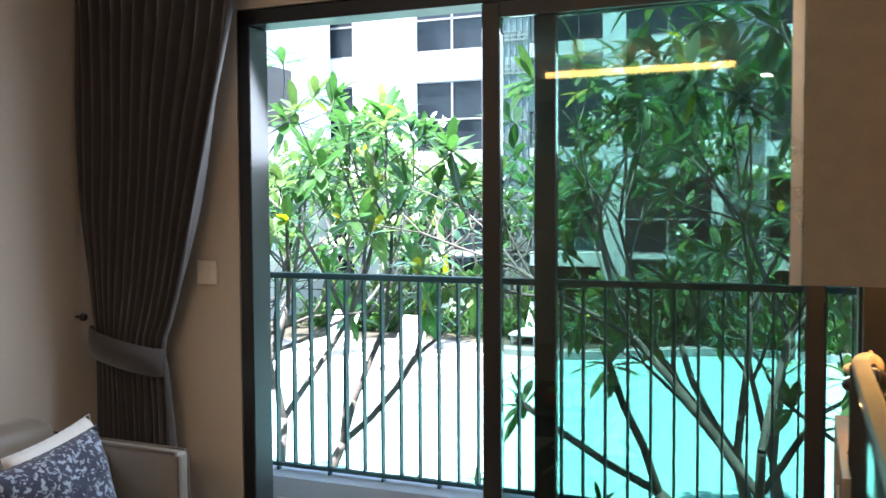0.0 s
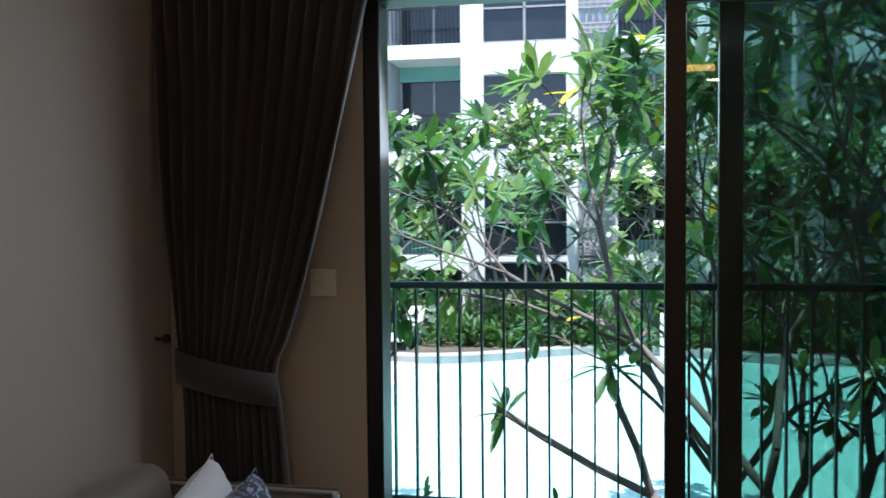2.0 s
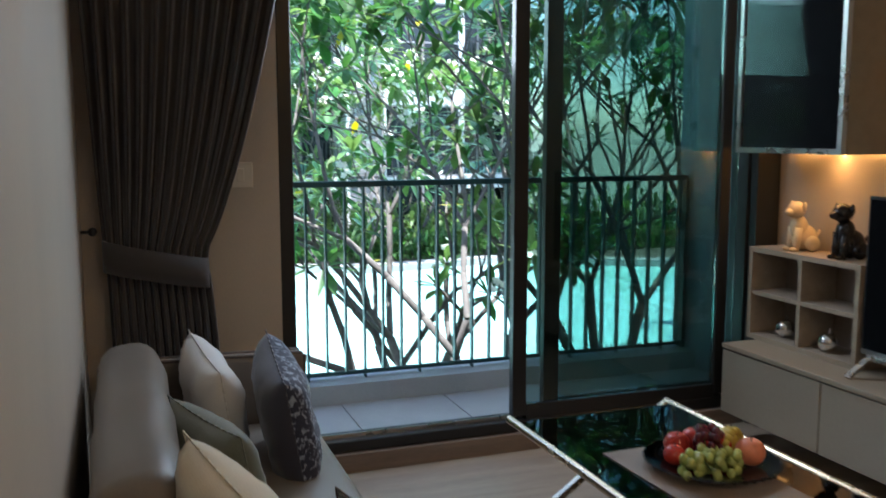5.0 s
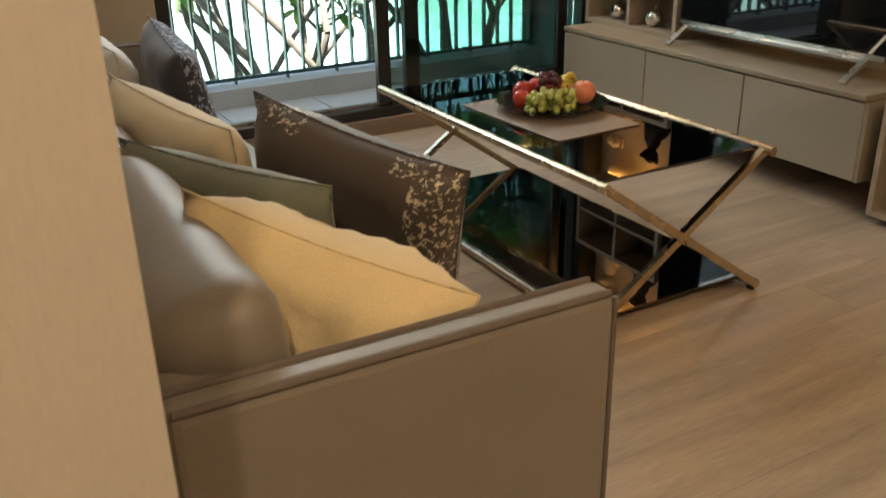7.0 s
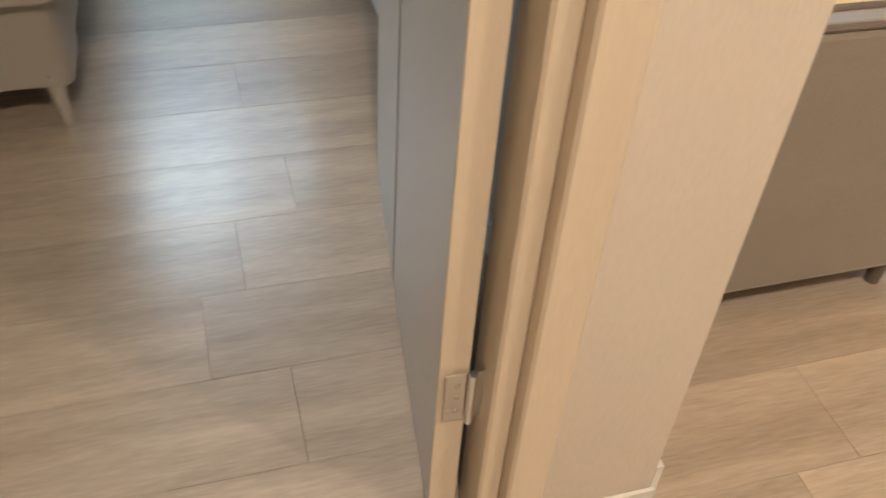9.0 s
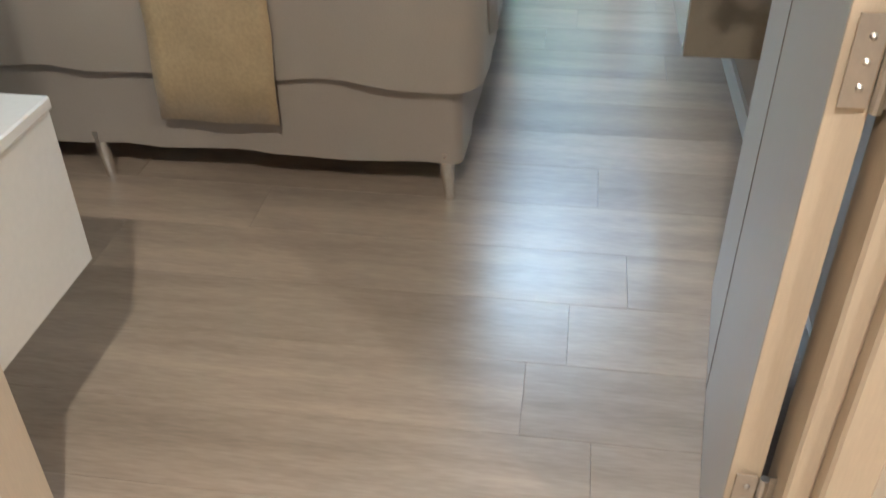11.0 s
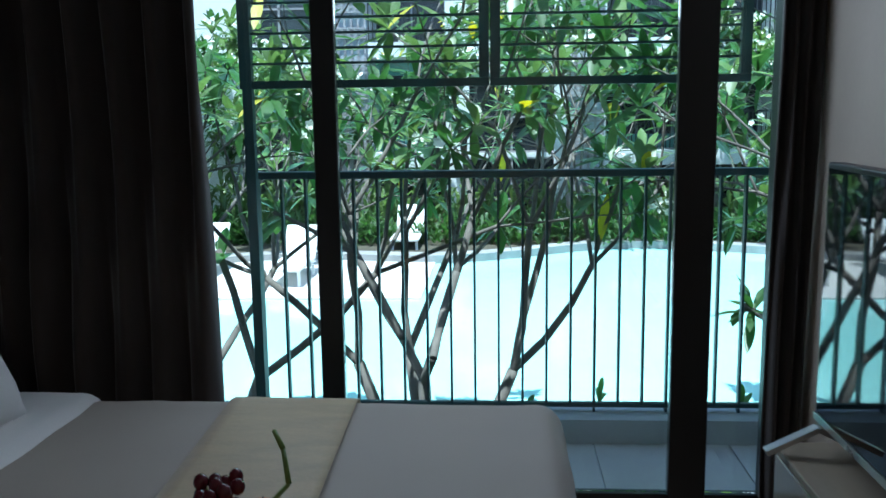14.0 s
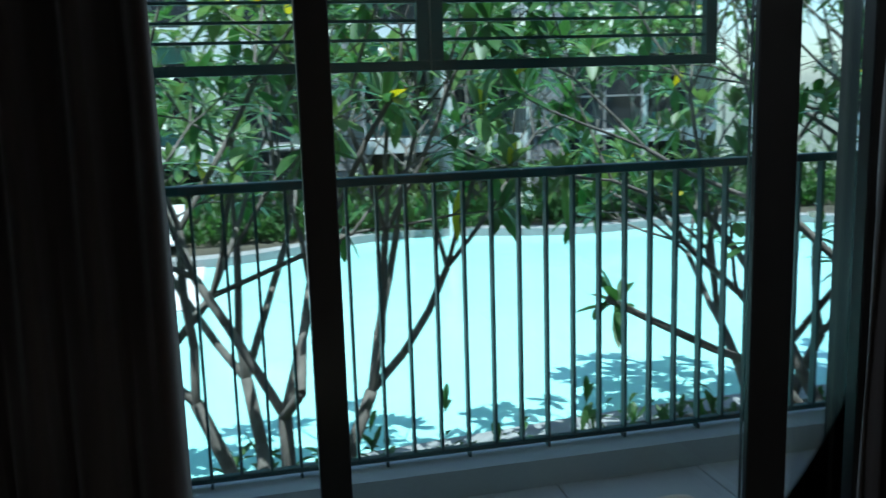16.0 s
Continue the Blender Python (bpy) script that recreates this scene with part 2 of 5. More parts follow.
def let_light_through(m, share):
    """Leaves and thin cloth glow a little when lit from behind."""
    t = m.node_tree
    b = t.nodes["Principled BSDF"]
    tl, mx = t.nodes.new("ShaderNodeBsdfTranslucent"), t.nodes.new("ShaderNodeMixShader")
    br = t.nodes.new("ShaderNodeHueSaturation")
    br.inputs["Value"].default_value, br.inputs["Saturation"].default_value = 1.7, 1.15
    t.links.new(b.inputs["Base Color"].links[0].from_socket, br.inputs["Color"])
    t.links.new(br.outputs[0], tl.inputs[0])
    mx.inputs[0].default_value = share
    t.links.new(b.outputs[0], mx.inputs[1])
    t.links.new(tl.outputs[0], mx.inputs[2])
    t.links.new(mx.outputs[0], t.nodes["Material Output"].inputs[0])


for k in ("leaf", "leaf_pale", "leaf_yellow", "hedge"):
    let_light_through(M[k], 0.4)
let_light_through(M["blossom"], 0.25)


def water():
    m = bpy.data.materials.new("pool_water")
    m.use_nodes = True
    t = m.node_tree
    b = t.nodes["Principled BSDF"]
    b.inputs["Roughness"].default_value = 0.06
    n = t.nodes.new("ShaderNodeTexNoise")
    n.inputs["Scale"].default_value, n.inputs["Detail"].default_value = 2.2, 4
    tc = t.nodes.new("ShaderNodeTexCoord")
    t.links.new(tc.outputs["Object"], n.inputs["Vector"])
    bp = t.nodes.new("ShaderNodeBump")
    bp.inputs["Strength"].default_value, bp.inputs["Distance"].default_value = 0.25, 0.03
    t.links.new(n.outputs[0], bp.inputs["Height"])
    t.links.new(bp.outputs[0], b.inputs["Normal"])
    v = t.nodes.new("ShaderNodeTexNoise")
    v.inputs["Scale"].default_value = 0.18
    t.links.new(tc.outputs["Object"], v.inputs["Vector"])
    mx = t.nodes.new("ShaderNodeMix")
    mx.data_type = "RGBA"
    mx.inputs[6].default_value, mx.inputs[7].default_value = (0.34, 0.72, 0.66, 1), (0.48, 0.84, 0.78, 1)
    t.links.new(v.outputs[0], mx.inputs[0])
    t.links.new(mx.outputs[2], b.inputs["Base Color"])
    return m


M["water"] = water()


# ---- building helpers ----
def box(bm, x0, x1, y0, y1, z0, z1, m=None):
    a = Matrix.Translation(((x0 + x1) / 2, (y0 + y1) / 2, (z0 + z1) / 2)) @ Matrix.Diagonal((abs(x1 - x0), abs(y1 - y0), abs(z1 - z0), 1))
    return bmesh.ops.create_cube(bm, size=1, matrix=(m @ a) if m else a)["verts"]


def round_box(x0, x1, y0, y1, z0, z1, r=0.01, seg=2):
    bm = bmesh.new()
    box(bm, x0, x1, y0, y1, z0, z1)
    bmesh.ops.bevel(bm, geom=bm.edges[:], offset=r, segments=seg, profile=0.5, affect="EDGES")
    return bm


def tube(bm, a, b, r, r2=None, seg=10):
    a, b = Vector(a), Vector(b)
    d = b - a
    m = Matrix.Translation((a + b) / 2) @ d.to_track_quat("Z", "Y").to_matrix().to_4x4()
    bmesh.ops.create_cone(bm, cap_ends=True, segments=seg, radius1=r, radius2=r if r2 is None else r2, depth=d.length, matrix=m)


def ball(bm, c, r, sx=1, sy=1, sz=1, u=14, v=9):
    bmesh.ops.create_uvsphere(bm, u_segments=u, v_segments=v, radius=r, matrix=Matrix.Translation(c) @ Matrix.Diagonal((sx, sy, sz, 1)))


def lathe(bm, profile, centre=(0, 0, 0), seg=24):
    rings = []
    for r, z in profile:
        rings.append([bm.verts.new((centre[0] + r * math.cos(2 * math.pi * k / seg), centre[1] + r * math.sin(2 * math.pi * k / seg), centre[2] + z)) for k in range(seg)])
    for p, q in zip(rings, rings[1:]):
        for k in range(seg):
            bm.faces.new((p[k], p[(k + 1) % seg], q[(k + 1) % seg], q[k]))


def link(name, bm, material, smooth=False):
    me = bpy.data.meshes.new(name)
    bmesh.ops.recalc_face_normals(bm, faces=bm.faces)
    if smooth:
        for f in bm.faces:
            f.smooth = True
    bm.to_mesh(me)
    bm.free()
    me.materials.append(material)
    return new(name, me)


def part(name, bm, material, parent, label="", smooth=False):
    ob = link(name, bm, material, smooth)
    ob.parent = parent
    if parent:
        ob.matrix_parent_inverse = Matrix.Translation(parent.matrix_basis.translation).inverted() if parent.type == "EMPTY" and parent.parent is None else Matrix()
    if label:
        tagged(ob, label)
    return ob


def thing(name, label, category, group="", at=(0, 0, 0)):
    ob = new(name)
    ob.location = at
    return tagged(ob, label, category, group)


def solid(name, bm, material, label, category="", group="", smooth=False, kind=""):
    return tagged(link(name, bm, material, smooth), label, category, group, kind)


def bx(x0, x1, y0, y1, z0, z1, r=0.0, seg=1):
    if r:
        return round_box(x0, x1, y0, y1, z0, z1, r, seg)
    bm = bmesh.new()
    box(bm, x0, x1, y0, y1, z0, z1)
    return bm


def struct(name, material, label, *boxes):
    bm = bmesh.new()
    for b in boxes:
        box(bm, *b)
    return tagged(link(name, bm, material), label, kind="structure")


def move(bm, m):
    bmesh.ops.transform(bm, matrix=m, verts=bm.verts)
    return bm

# ---- large structure ----
HEAD, CEIL = 2.14, 2.55
struct("floor", M["subfloor"], "dark joint bed under the laminate planks", (-3.3, 4.2, -6.2, 0.12, -0.12, -0.006))
struct("ceiling", M["ceiling"], "plain white painted ceiling", (-3.4, 4.3, -6.3, 0.0, CEIL, CEIL + 0.1))
struct("wall_partition", M["wall"], "beige wallpapered partition between living room and bedroom", (-0.06, 0, -3.08, -0.001, 0, CEIL))
struct("wall_door", M["wall"], "beige wallpapered wall round the bedroom door", (-0.190, 0, -3.14, -3.081, 0, CEIL), (-1.39, -0.191, -3.14, -3.081, 2.1, CEIL), (-3.3, -1.391, -3.14, -3.081, 0, CEIL))
struct("wall_window_living", M["wall"], "beige wallpapered wall beside the sliding doors", (-0.05, 0.704, 0, 0.14, 0, CEIL), (2.915, 3.4, 0, 0.14, 0, CEIL), (0.705, 2.914, 0, 0.14, HEAD + 0.06, CEIL))
struct("wall_window_bedroom", M["wall"], "beige wallpapered wall round the bedroom sliding doors", (-3.3, -2.31, 0, 0.14, 0, CEIL), (-0.064, -0.051, 0, 0.14, 0, CEIL), (-2.309, -0.065, 0, 0.14, HEAD + 0.06, CEIL))
struct("wall_tv", M["wall_tv"], "taupe panelled wall behind the television", (3.0, 3.1, -6.2, -0.001, 0, CEIL))
struct("wall_bed_head", M["wall"], "beige wallpapered wall behind the bed", (-3.4, -3.301, -6.2, 0.14, 0, CEIL))
struct("wall_back", M["wall"], "plain beige wall closing the hall", (-3.4, 4.3, -6.3, -6.201, 0, CEIL))
struct("wall_bedroom_back", M["wall"], "plain beige wall of the hall", (-2.2, -2.1, -6.2, -3.141, 0, CEIL))
struct("baseboard", M["cab_white"], "low pale skirting board along the walls", (-0.185, 0.006, -3.147, -3.141, 0, 0.03), (0.001, 0.012, -3.14, -0.001, 0, 0.08), (-0.072, -0.061, -3.07, -0.13, 0, 0.07), (0.013, 0.70, -0.012, -0.001, 0, 0.08))
struct("sill_step", M["curb"], "brown wooden step below the sliding doors", (0.705, 2.915, -0.02, 0.13, 0, 0.075), (-2.308, -0.066, -0.02, 0.13, 0, 0.075))
struct("pillar_dark", M["black"], "dark narrow panel beside the shelf wall", (2.87, 2.995, -0.05, -0.002, 0, CEIL))


def sliding_door(name, x0, x1, bars, panes, label):
    """A dark sliding door: frame, stiles (x0, x1, y) and panes (x0, x1, y, material)."""
    d = tagged(new(name), label, kind="structure")
    for a in ((x0, x0 + 0.055, 0.005, 0.13, 0.075, HEAD), (x1 - 0.055, x1, 0.005, 0.13, 0.075, HEAD), (x0, x1, 0.005, 0.13, HEAD, HEAD + 0.055), (x0, x1, 0.005, 0.13, 0.076, 0.125)):
        part("frame", round_box(*a, 0.004, 1), M["black"], d)
    part("track", bx(x0 + 0.056, x1 - 0.056, 0.05, 0.055, 0.125, 0.14), M["steel"], d)
    for a, b, y in bars:
        part("stile", round_box(a, b, y - 0.02, y + 0.02, 0.141, HEAD - 0.001, 0.003, 1), M["black"], d)
    for a, b, y, m in panes:
        for z0, z1 in ((0.126, 0.19), (HEAD - 0.05, HEAD - 0.002)):
            part("rail", bx(a, b, y - 0.018, y + 0.018, z0, z1), M["black"], d)
        p = part("pane", bx(a, b, y - 0.003, y + 0.003, 0.191, HEAD - 0.051), M[m], d)
        p.visible_shadow = False
    return d


sliding_door("window_1", 0.705, 2.915, [(1.685, 1.75, 0.03), (1.855, 1.93, 0.08), (2.715, 2.77, 0.03)], [(1.751, 2.714, 0.03, "pane_tint"), (1.931, 2.86, 0.08, "pane_tint")], "black aluminium sliding door, one leaf slid open")
sliding_door("window_2", -2.308, -0.066, [(-1.475, -1.405, 0.05), (-0.412, -0.300, 0.05)], [(-2.25, -1.476, 0.05, "pane"), (-1.404, -0.413, 0.05, "pane"), (-0.299, -0.122, 0.05, "pane")], "black aluminium sliding glass door, closed")

# bedroom door: casing, leaf, hinges, knob
dr = tagged(new("door_1"), "open taupe laminate bedroom door in a pale wood casing", kind="structure")
for x0, x1, y0, y1 in ((-0.244, -0.187, -3.162, -3.06), (-0.276, -0.2445, -3.14, -3.066), (-1.394, -1.338, -3.162, -3.06)):
    part("casing", round_box(x0, x1, y0, y1, 0, 2.1, 0.004, 1), M["casing"], dr)
part("lintel", round_box(-1.337, -0.2445, -3.162, -3.06, 2.05, 2.1, 0.004, 1), M["casing"], dr)
leaf = part("leaf", round_box(-0.325, -0.287, -3.096, -2.28, 0.008, 2.04, 0.003, 1), M["door"], dr)
part("edge_band", bx(-0.3245, -0.2875, -3.099, -3.0965, 0.012, 2.035), M["casing"], leaf)
part("groove", bx(-0.3265, -0.3252, -2.62, -2.616, 0.02, 2.03), M["shelf_in"], leaf)
leaf.matrix_basis = Matrix.Translation((-0.292, -3.1, 0)) @ Matrix.Rotation(radians(-7.5), 4, "Z") @ Matrix.Translation((0.285, 3.1, 0))
for z in (0.29, 0.89, 1.8):
    bm = bx(-0.318, -0.292, -3.102, -3.0995, z - 0.045, z + 0.045)
    box(bm, -0.286, -0.2625, -3.102, -3.0995, z - 0.045, z + 0.045)
    tube(bm, (-0.285, -3.106, z - 0.047), (-0.285, -3.106, z + 0.047), 0.006)
    for k in (-0.025, 0.0, 0.025):
        ball(bm, (-0.303, -3.1025, z + k), 0.004, u=8, v=5)
    part("hinge", bm, M["steel"], dr, "brushed steel door hinge").location = (-0.007, -0.003, 0)
for s in (-1, 1):
    bm = bmesh.new()
    x = -0.326 if s < 0 else -0.286
    tube(bm, (x, -2.46, 0.97), (x + s * 0.008, -2.46, 0.97), 0.033, seg=20)
    tube(bm, (x + s * 0.008, -2.46, 0.97), (x + s * 0.04, -2.46, 0.97), 0.012, seg=14)
    ball(bm, (x + s * 0.058, -2.46, 0.97), 0.029, 0.85, 1, 1, 20, 12)
    part("knob", bm, M["steel"], leaf, "brushed steel door knob", True)

# balcony slab, upstand, side walls, unseen building shell above and below
struct("balcony", M["concrete"], "grey concrete balcony slab with an upstand kerb", (-3.4, 3.45, 0.141, 1.30, -0.3, -0.062), (-3.4, 3.45, 1.08, 1.30, -0.061, 0.05))
struct("balcony_wall", M["facade_grey"], "grey-blue rendered side wall of the balcony", (3.38, 3.45, 0.141, 1.29, -0.06, 2.8), (-2.62, -2.5, 0.141, 1.07, -0.06, 2.8))
# Unseen shell, its height chosen to shade the balcony and leave the trees sunlit.
struct("building_shell", M["facade"], "unseen white walls of the own building that block the sun", (-14, 18, 0.145, 1.25, 2.81, 3.1), (-14, 18, -1.0, 0.0, 2.81, 4.4), (-14, -3.41, 0.0, 0.15, -1.8, 2.8), (3.46, 18, 0.0, 0.15, -1.8, 2.8), (-3.4, 3.45, 0.9, 1.0, -1.8, -0.31), (-14, 18, -7.5, -1.01, 4.2, 4.4), (-3.5, -3.41, -6.3, 0.0, 0, 2.8), (4.31, 4.4, -6.3, 0.0, 0, 2.8))


def railing(x0, x1, z_low, label, bars_every=0.108):
    r = thing("balcony_railing", label, "railing", "", ((x0 + x1) / 2, 1.2, 0.05))
    part("handrail", round_box(x0, x1, 1.175, 1.225, 1.08, 1.112, 0.006, 2), M["rail"], r)
    part("bottom_rail", round_box(x0, x1, 1.185, 1.215, z_low - 0.008, z_low + 0.012, 0.003, 1), M["rail"], r)
    n = int((x1 - x0) / bars_every)
    base = None
    for k in range(n + 1):
        x = x0 + 0.02 + k * bars_every
        foot = 0.05 if k % 3 == 2 else z_low + 0.0125
        bm = bx(x - 0.005, x + 0.005, 1.183, 1.217, foot, z_low - 0.009) if k % 3 == 2 else bmesh.new()
        box(bm, x - 0.005, x + 0.005, 1.183, 1.217, z_low + 0.0125, 1.0795)
        part("baluster", bm, M["rail"], r)
    for x in (x0, x1):
        part("post", bx(x - 0.012, x + 0.012, 1.177, 1.223, 0.05, 1.079), M["rail"], r)
    return r


railing(-1.988, 3.36, 0.078, "dark teal painted steel balcony railing", 0.1036)

# horizontal-bar screens hanging above the railing
for x0, x1 in ((-1.98, -0.966), (-0.961, 0.062)):
    sc = thing("bar_screen", "dark steel screen of thin horizontal bars", "screen", "balcony bar screens", ((x0 + x1) / 2, 1.0, 1.5))
    for a in ((x0, x1, 1.46, 1.492), (x0, x1, 2.40, 2.44), (x0, x0 + 0.04, 1.493, 2.399), (x1 - 0.04, x1, 1.493, 2.399)):
        part("frame", bx(a[0], a[1], 1.035, 1.07, a[2], a[3]), M["rail"], sc)
    for k in range(14):
        z = 1.585 + k * 0.06
        part("bar", bx(x0 + 0.041, x1 - 0.041, 1.045, 1.06, z - 0.03, z - 0.02), M["rail"], sc)
    for x in (x0 + 0.02, x1 - 0.02):
        part("hanger", bx(x - 0.015, x + 0.015, 1.04, 1.065, 2.441, 2.81), M["rail"], sc)
sp = thing("screen_post", "dark steel post between balcony floor and screen", "post", at=(-2.0, 1.0, -0.06))
part("post", bx(-1.97, -1.93, 1.03, 1.07, -0.06, 2.8), M["rail"], sp)


# ---- curtains ----
def curtain(name, x0, x1, y, ztop, zbot, folds, amp, material, label, tie=None, seed=1):
    """Gathered cloth. tie: (z, left, right, bottom left, bottom right) where a band holds it."""
    rnd = random.Random(seed)
    ph = [rnd.uniform(-0.5, 0.5) for _ in range(folds + 2)]
    rows, cols = 44, folds * 10
    bm = bmesh.new()
    grid = []
    for i in range(rows + 1):
        z = ztop + (zbot - ztop) * i / rows
        if tie:
            zt, tl, tr, bl, br = tie
            if z > zt:
                u = (z - zt) / (ztop - zt)
                e = u ** 0.75
                l, r = tl + (x0 - tl) * e, tr + (x1 - tr) * u ** 0.74
            else:
                u = (zt - z) / (zt - zbot)
                l, r = tl + (bl - tl) * u ** 0.6, tr + (br - tr) * u ** 0.6
            squeeze = 0.55 + 0.45 * min(1, abs(z - zt) / 0.5)
        else:
            l, r, squeeze = x0, x1, 1
        row = []
        for j in range(cols + 1):
            s = j / cols
            f = s * folds
            k = int(f)
            w = math.sin(2 * math.pi * (f + 0.18 * math.sin(3 * z + ph[min(k, folds)])))
            d = amp * squeeze * (w + 0.35 * math.sin(4 * math.pi * f + ph[min(k, folds)])) * (0.8 + 0.2 * math.sin(5 * z + 7 * s))
            row.append(bm.verts.new((l + (r - l) * s, y - amp * 1.3 + d - 0.02 * (tie is not None) * math.sin(math.pi * s), z)))
        grid.append(row)
    for p, q in zip(grid, grid[1:]):
        for j in range(cols):
            bm.faces.new((p[j], p[j + 1], q[j + 1], q[j]))
    c = thing(name, label, "curtain", "window curtains", ((x0 + x1) / 2, y, zbot))
    ob = part("cloth", bm, material, c, smooth=True)
    ob.modifiers.new("thick", "SOLIDIFY").thickness = 0.004
    part("heading", bx(x0, x1, y - amp * 2.4, y - 0.001, ztop - 0.005, ztop + 0.04), material, c)
    if tie:
        zt, tl, tr = tie[:3]
        bm = bmesh.new()
        pts = []
        n = 28
        for k in range(n):
            a = 2 * math.pi * k / n
            cx, hw = (tl + tr) / 2, (tr - tl) / 2 + 0.012
            x = cx + hw * math.cos(a)
            yy = y - amp * 1.3 - 0.01 + (amp * 1.5 + 0.012) * math.sin(a)
            zz = zt - 0.07 * (x - tl) / (tr - tl)
            pts.append((bm.verts.new((x, yy, zz + 0.055)), bm.verts.new((x, yy - 0.004, zz)), bm.verts.new((x, yy, zz - 0.055))))
        for p, q in zip(pts, pts[1:] + pts[:1]):
            bm.faces.new((p[0], q[0], q[1], p[1]))
            bm.faces.new((p[1], q[1], q[2], p[2]))
        ob = part("tieback", bm, material, c, "dark grey cloth tieback band", True)
        ob.modifiers.new("thick", "SOLIDIFY").thickness = 0.006
        bm = bmesh.new()
        tube(bm, (0.001, y - 0.06, zt + 0.09), (0.03, y - 0.06, zt + 0.09), 0.006)
        ball(bm, (0.04, y - 0.06, zt + 0.09), 0.016)
        part("hook", bm, M["black"], c, "small black wall hook", True)
    return c


curtain("curtain", 0.012, 0.81, -0.055, 2.42, 0.03, 13, 0.034, M["curtain"], "dark grey gathered curtain held by a tieback", (0.93, 0.08, 0.415, 0.10, 0.49), 3)
curtain("curtain", -3.0, -1.745, -0.06, 2.42, 0.03, 11, 0.055, M["curtain_bed"], "dark brown-grey pleated curtain beside the bed", seed=5)
curtain("curtain", -0.17, -0.066, -0.07, 2.42, 0.03, 3, 0.03, M["curtain_bed"], "narrow dark curtain gathered at the window edge", seed=8)

sw = thing("light_switch", "square cream plastic light switch on the wall", "switch", at=(0.56, -0.004, 1.2))
part("plate", round_box(0.514, 0.605, -0.010, -0.001, 1.157, 1.25, 0.003, 2), M["plastic"], sw)
part("rocker", round_box(0.546, 0.573, -0.014, -0.0105, 1.178, 1.229, 0.002, 1), M["plastic"], sw)


# ---- sofa and cushions ----
sofa = thing("sofa", "taupe upholstered three-seat sofa with piped arms", "sofa", at=(0.42, -1.67, 0))
part("seat_frame", round_box(0.08, 0.71, -2.795, -0.41, 0.095, 0.27, 0.02, 2), M["sofa"], sofa)
part("backrest_frame", round_box(0.05, 0.16, -2.795, -0.40, 0.095, 0.62, 0.02, 2), M["sofa"], sofa)
for y0, y1 in ((-2.79, -1.62), (-1.615, -0.41)):
    part("seat_cushion", round_box(0.20, 0.73, y0, y1, 0.272, 0.385, 0.04, 3), M["sofa"], sofa, smooth=True)
for y0, y1 in ((-2.79, -1.74), (-1.73, -0.42)):
    bm = round_box(-0.095, 0.095, y0, y1, -0.16, 0.17, 0.075, 5)
    bmesh.ops.subdivide_edges(bm, edges=[e for e in bm.edges if abs(e.verts[0].co.y - e.verts[1].co.y) > 0.3], cuts=10)
    for v in bm.verts:
        n = noise.noise(Vector((v.co.x * 5, v.co.y * 4, v.co.z * 5)))
        v.co += Vector((0.012 * n, 0, 0.008 * n))
    move(bm, pose(0.155, 0, 0.535, 0, -8, 0))
    c = part("back_cushion", bm, M["sofa"], sofa, "smooth taupe roll-top back cushion", True)
for y0, y1 in ((-2.86, -2.80), (-0.395, -0.335)):
    bm = round_box(0.04, 0.715, y0, y1, 0.095, 0.606, 0.018, 3)
    for v in bm.verts:
        if v.co.z > 0.3:
            v.co.z += 0.008 * (0.715 - v.co.x) / 0.7
    arm = part("arm", bm, M["sofa"], sofa, smooth=False)
    for yy in (y0 + 0.004, y1 - 0.004):
        for a, b, r in (((0.05, yy, 0.613), (0.702, yy, 0.605), 0.006), ((0.712, yy, 0.596), (0.712, yy, 0.11), 0.005)):
            bm = bmesh.new()
            tube(bm, a, b, r, seg=8)
            part("piping", bm, M["piping"], arm, "brown piped seam")
for x in (0.12, 0.645):
    for y in (-2.80, -0.42):
        bm = bmesh.new()
        tube(bm, (x, y, 0), (x, y, 0.0945), 0.014, 0.02, 12)
        part("leg", bm, M["piping"], sofa)


def cushion(w, h, t, seed, crumple=0.012, n=18):
    """A stuffed square cushion with pulled-out corners, in its own x-z plane."""
    bm = bmesh.new()
    sides = []
    for side in (1, -1):
        g = []
        for i in range(n + 1):
            row = []
            for j in range(n + 1):
                u, v = 2 * i / n - 1, 2 * j / n - 1
                pinch = 1 - 0.07 * (1 - u * u) * abs(v) ** 3 - 0.07 * (1 - v * v) * abs(u) ** 3
                th = t / 2 * ((1 - u ** 4) * (1 - v ** 4)) ** 0.55
                k = noise.noise(Vector((u * 2.2 + seed * 3.1, v * 2.2, side * 2.0)))
                k2 = noise.noise(Vector((u * 5 + v * 3 + seed, v * 1.6 - u, side)))
                edge = min(1, (1 - abs(u)) * 4, (1 - abs(v)) * 4)
                if side == -1 and (i in (0, n) or j in (0, n)):
                    row.append(sides[0][i][j])
                    continue
                row.append(bm.verts.new((w / 2 * u * pinch, side * (th + edge * (crumple * k + crumple * 0.9 * abs(k2))), h / 2 * v * pinch)))
            g.append(row)
        sides.append(g)
        for i in range(n):
            for j in range(n):
                bm.faces.new((g[i][j], g[i + 1][j], g[i + 1][j + 1], g[i][j + 1]))
    return bm


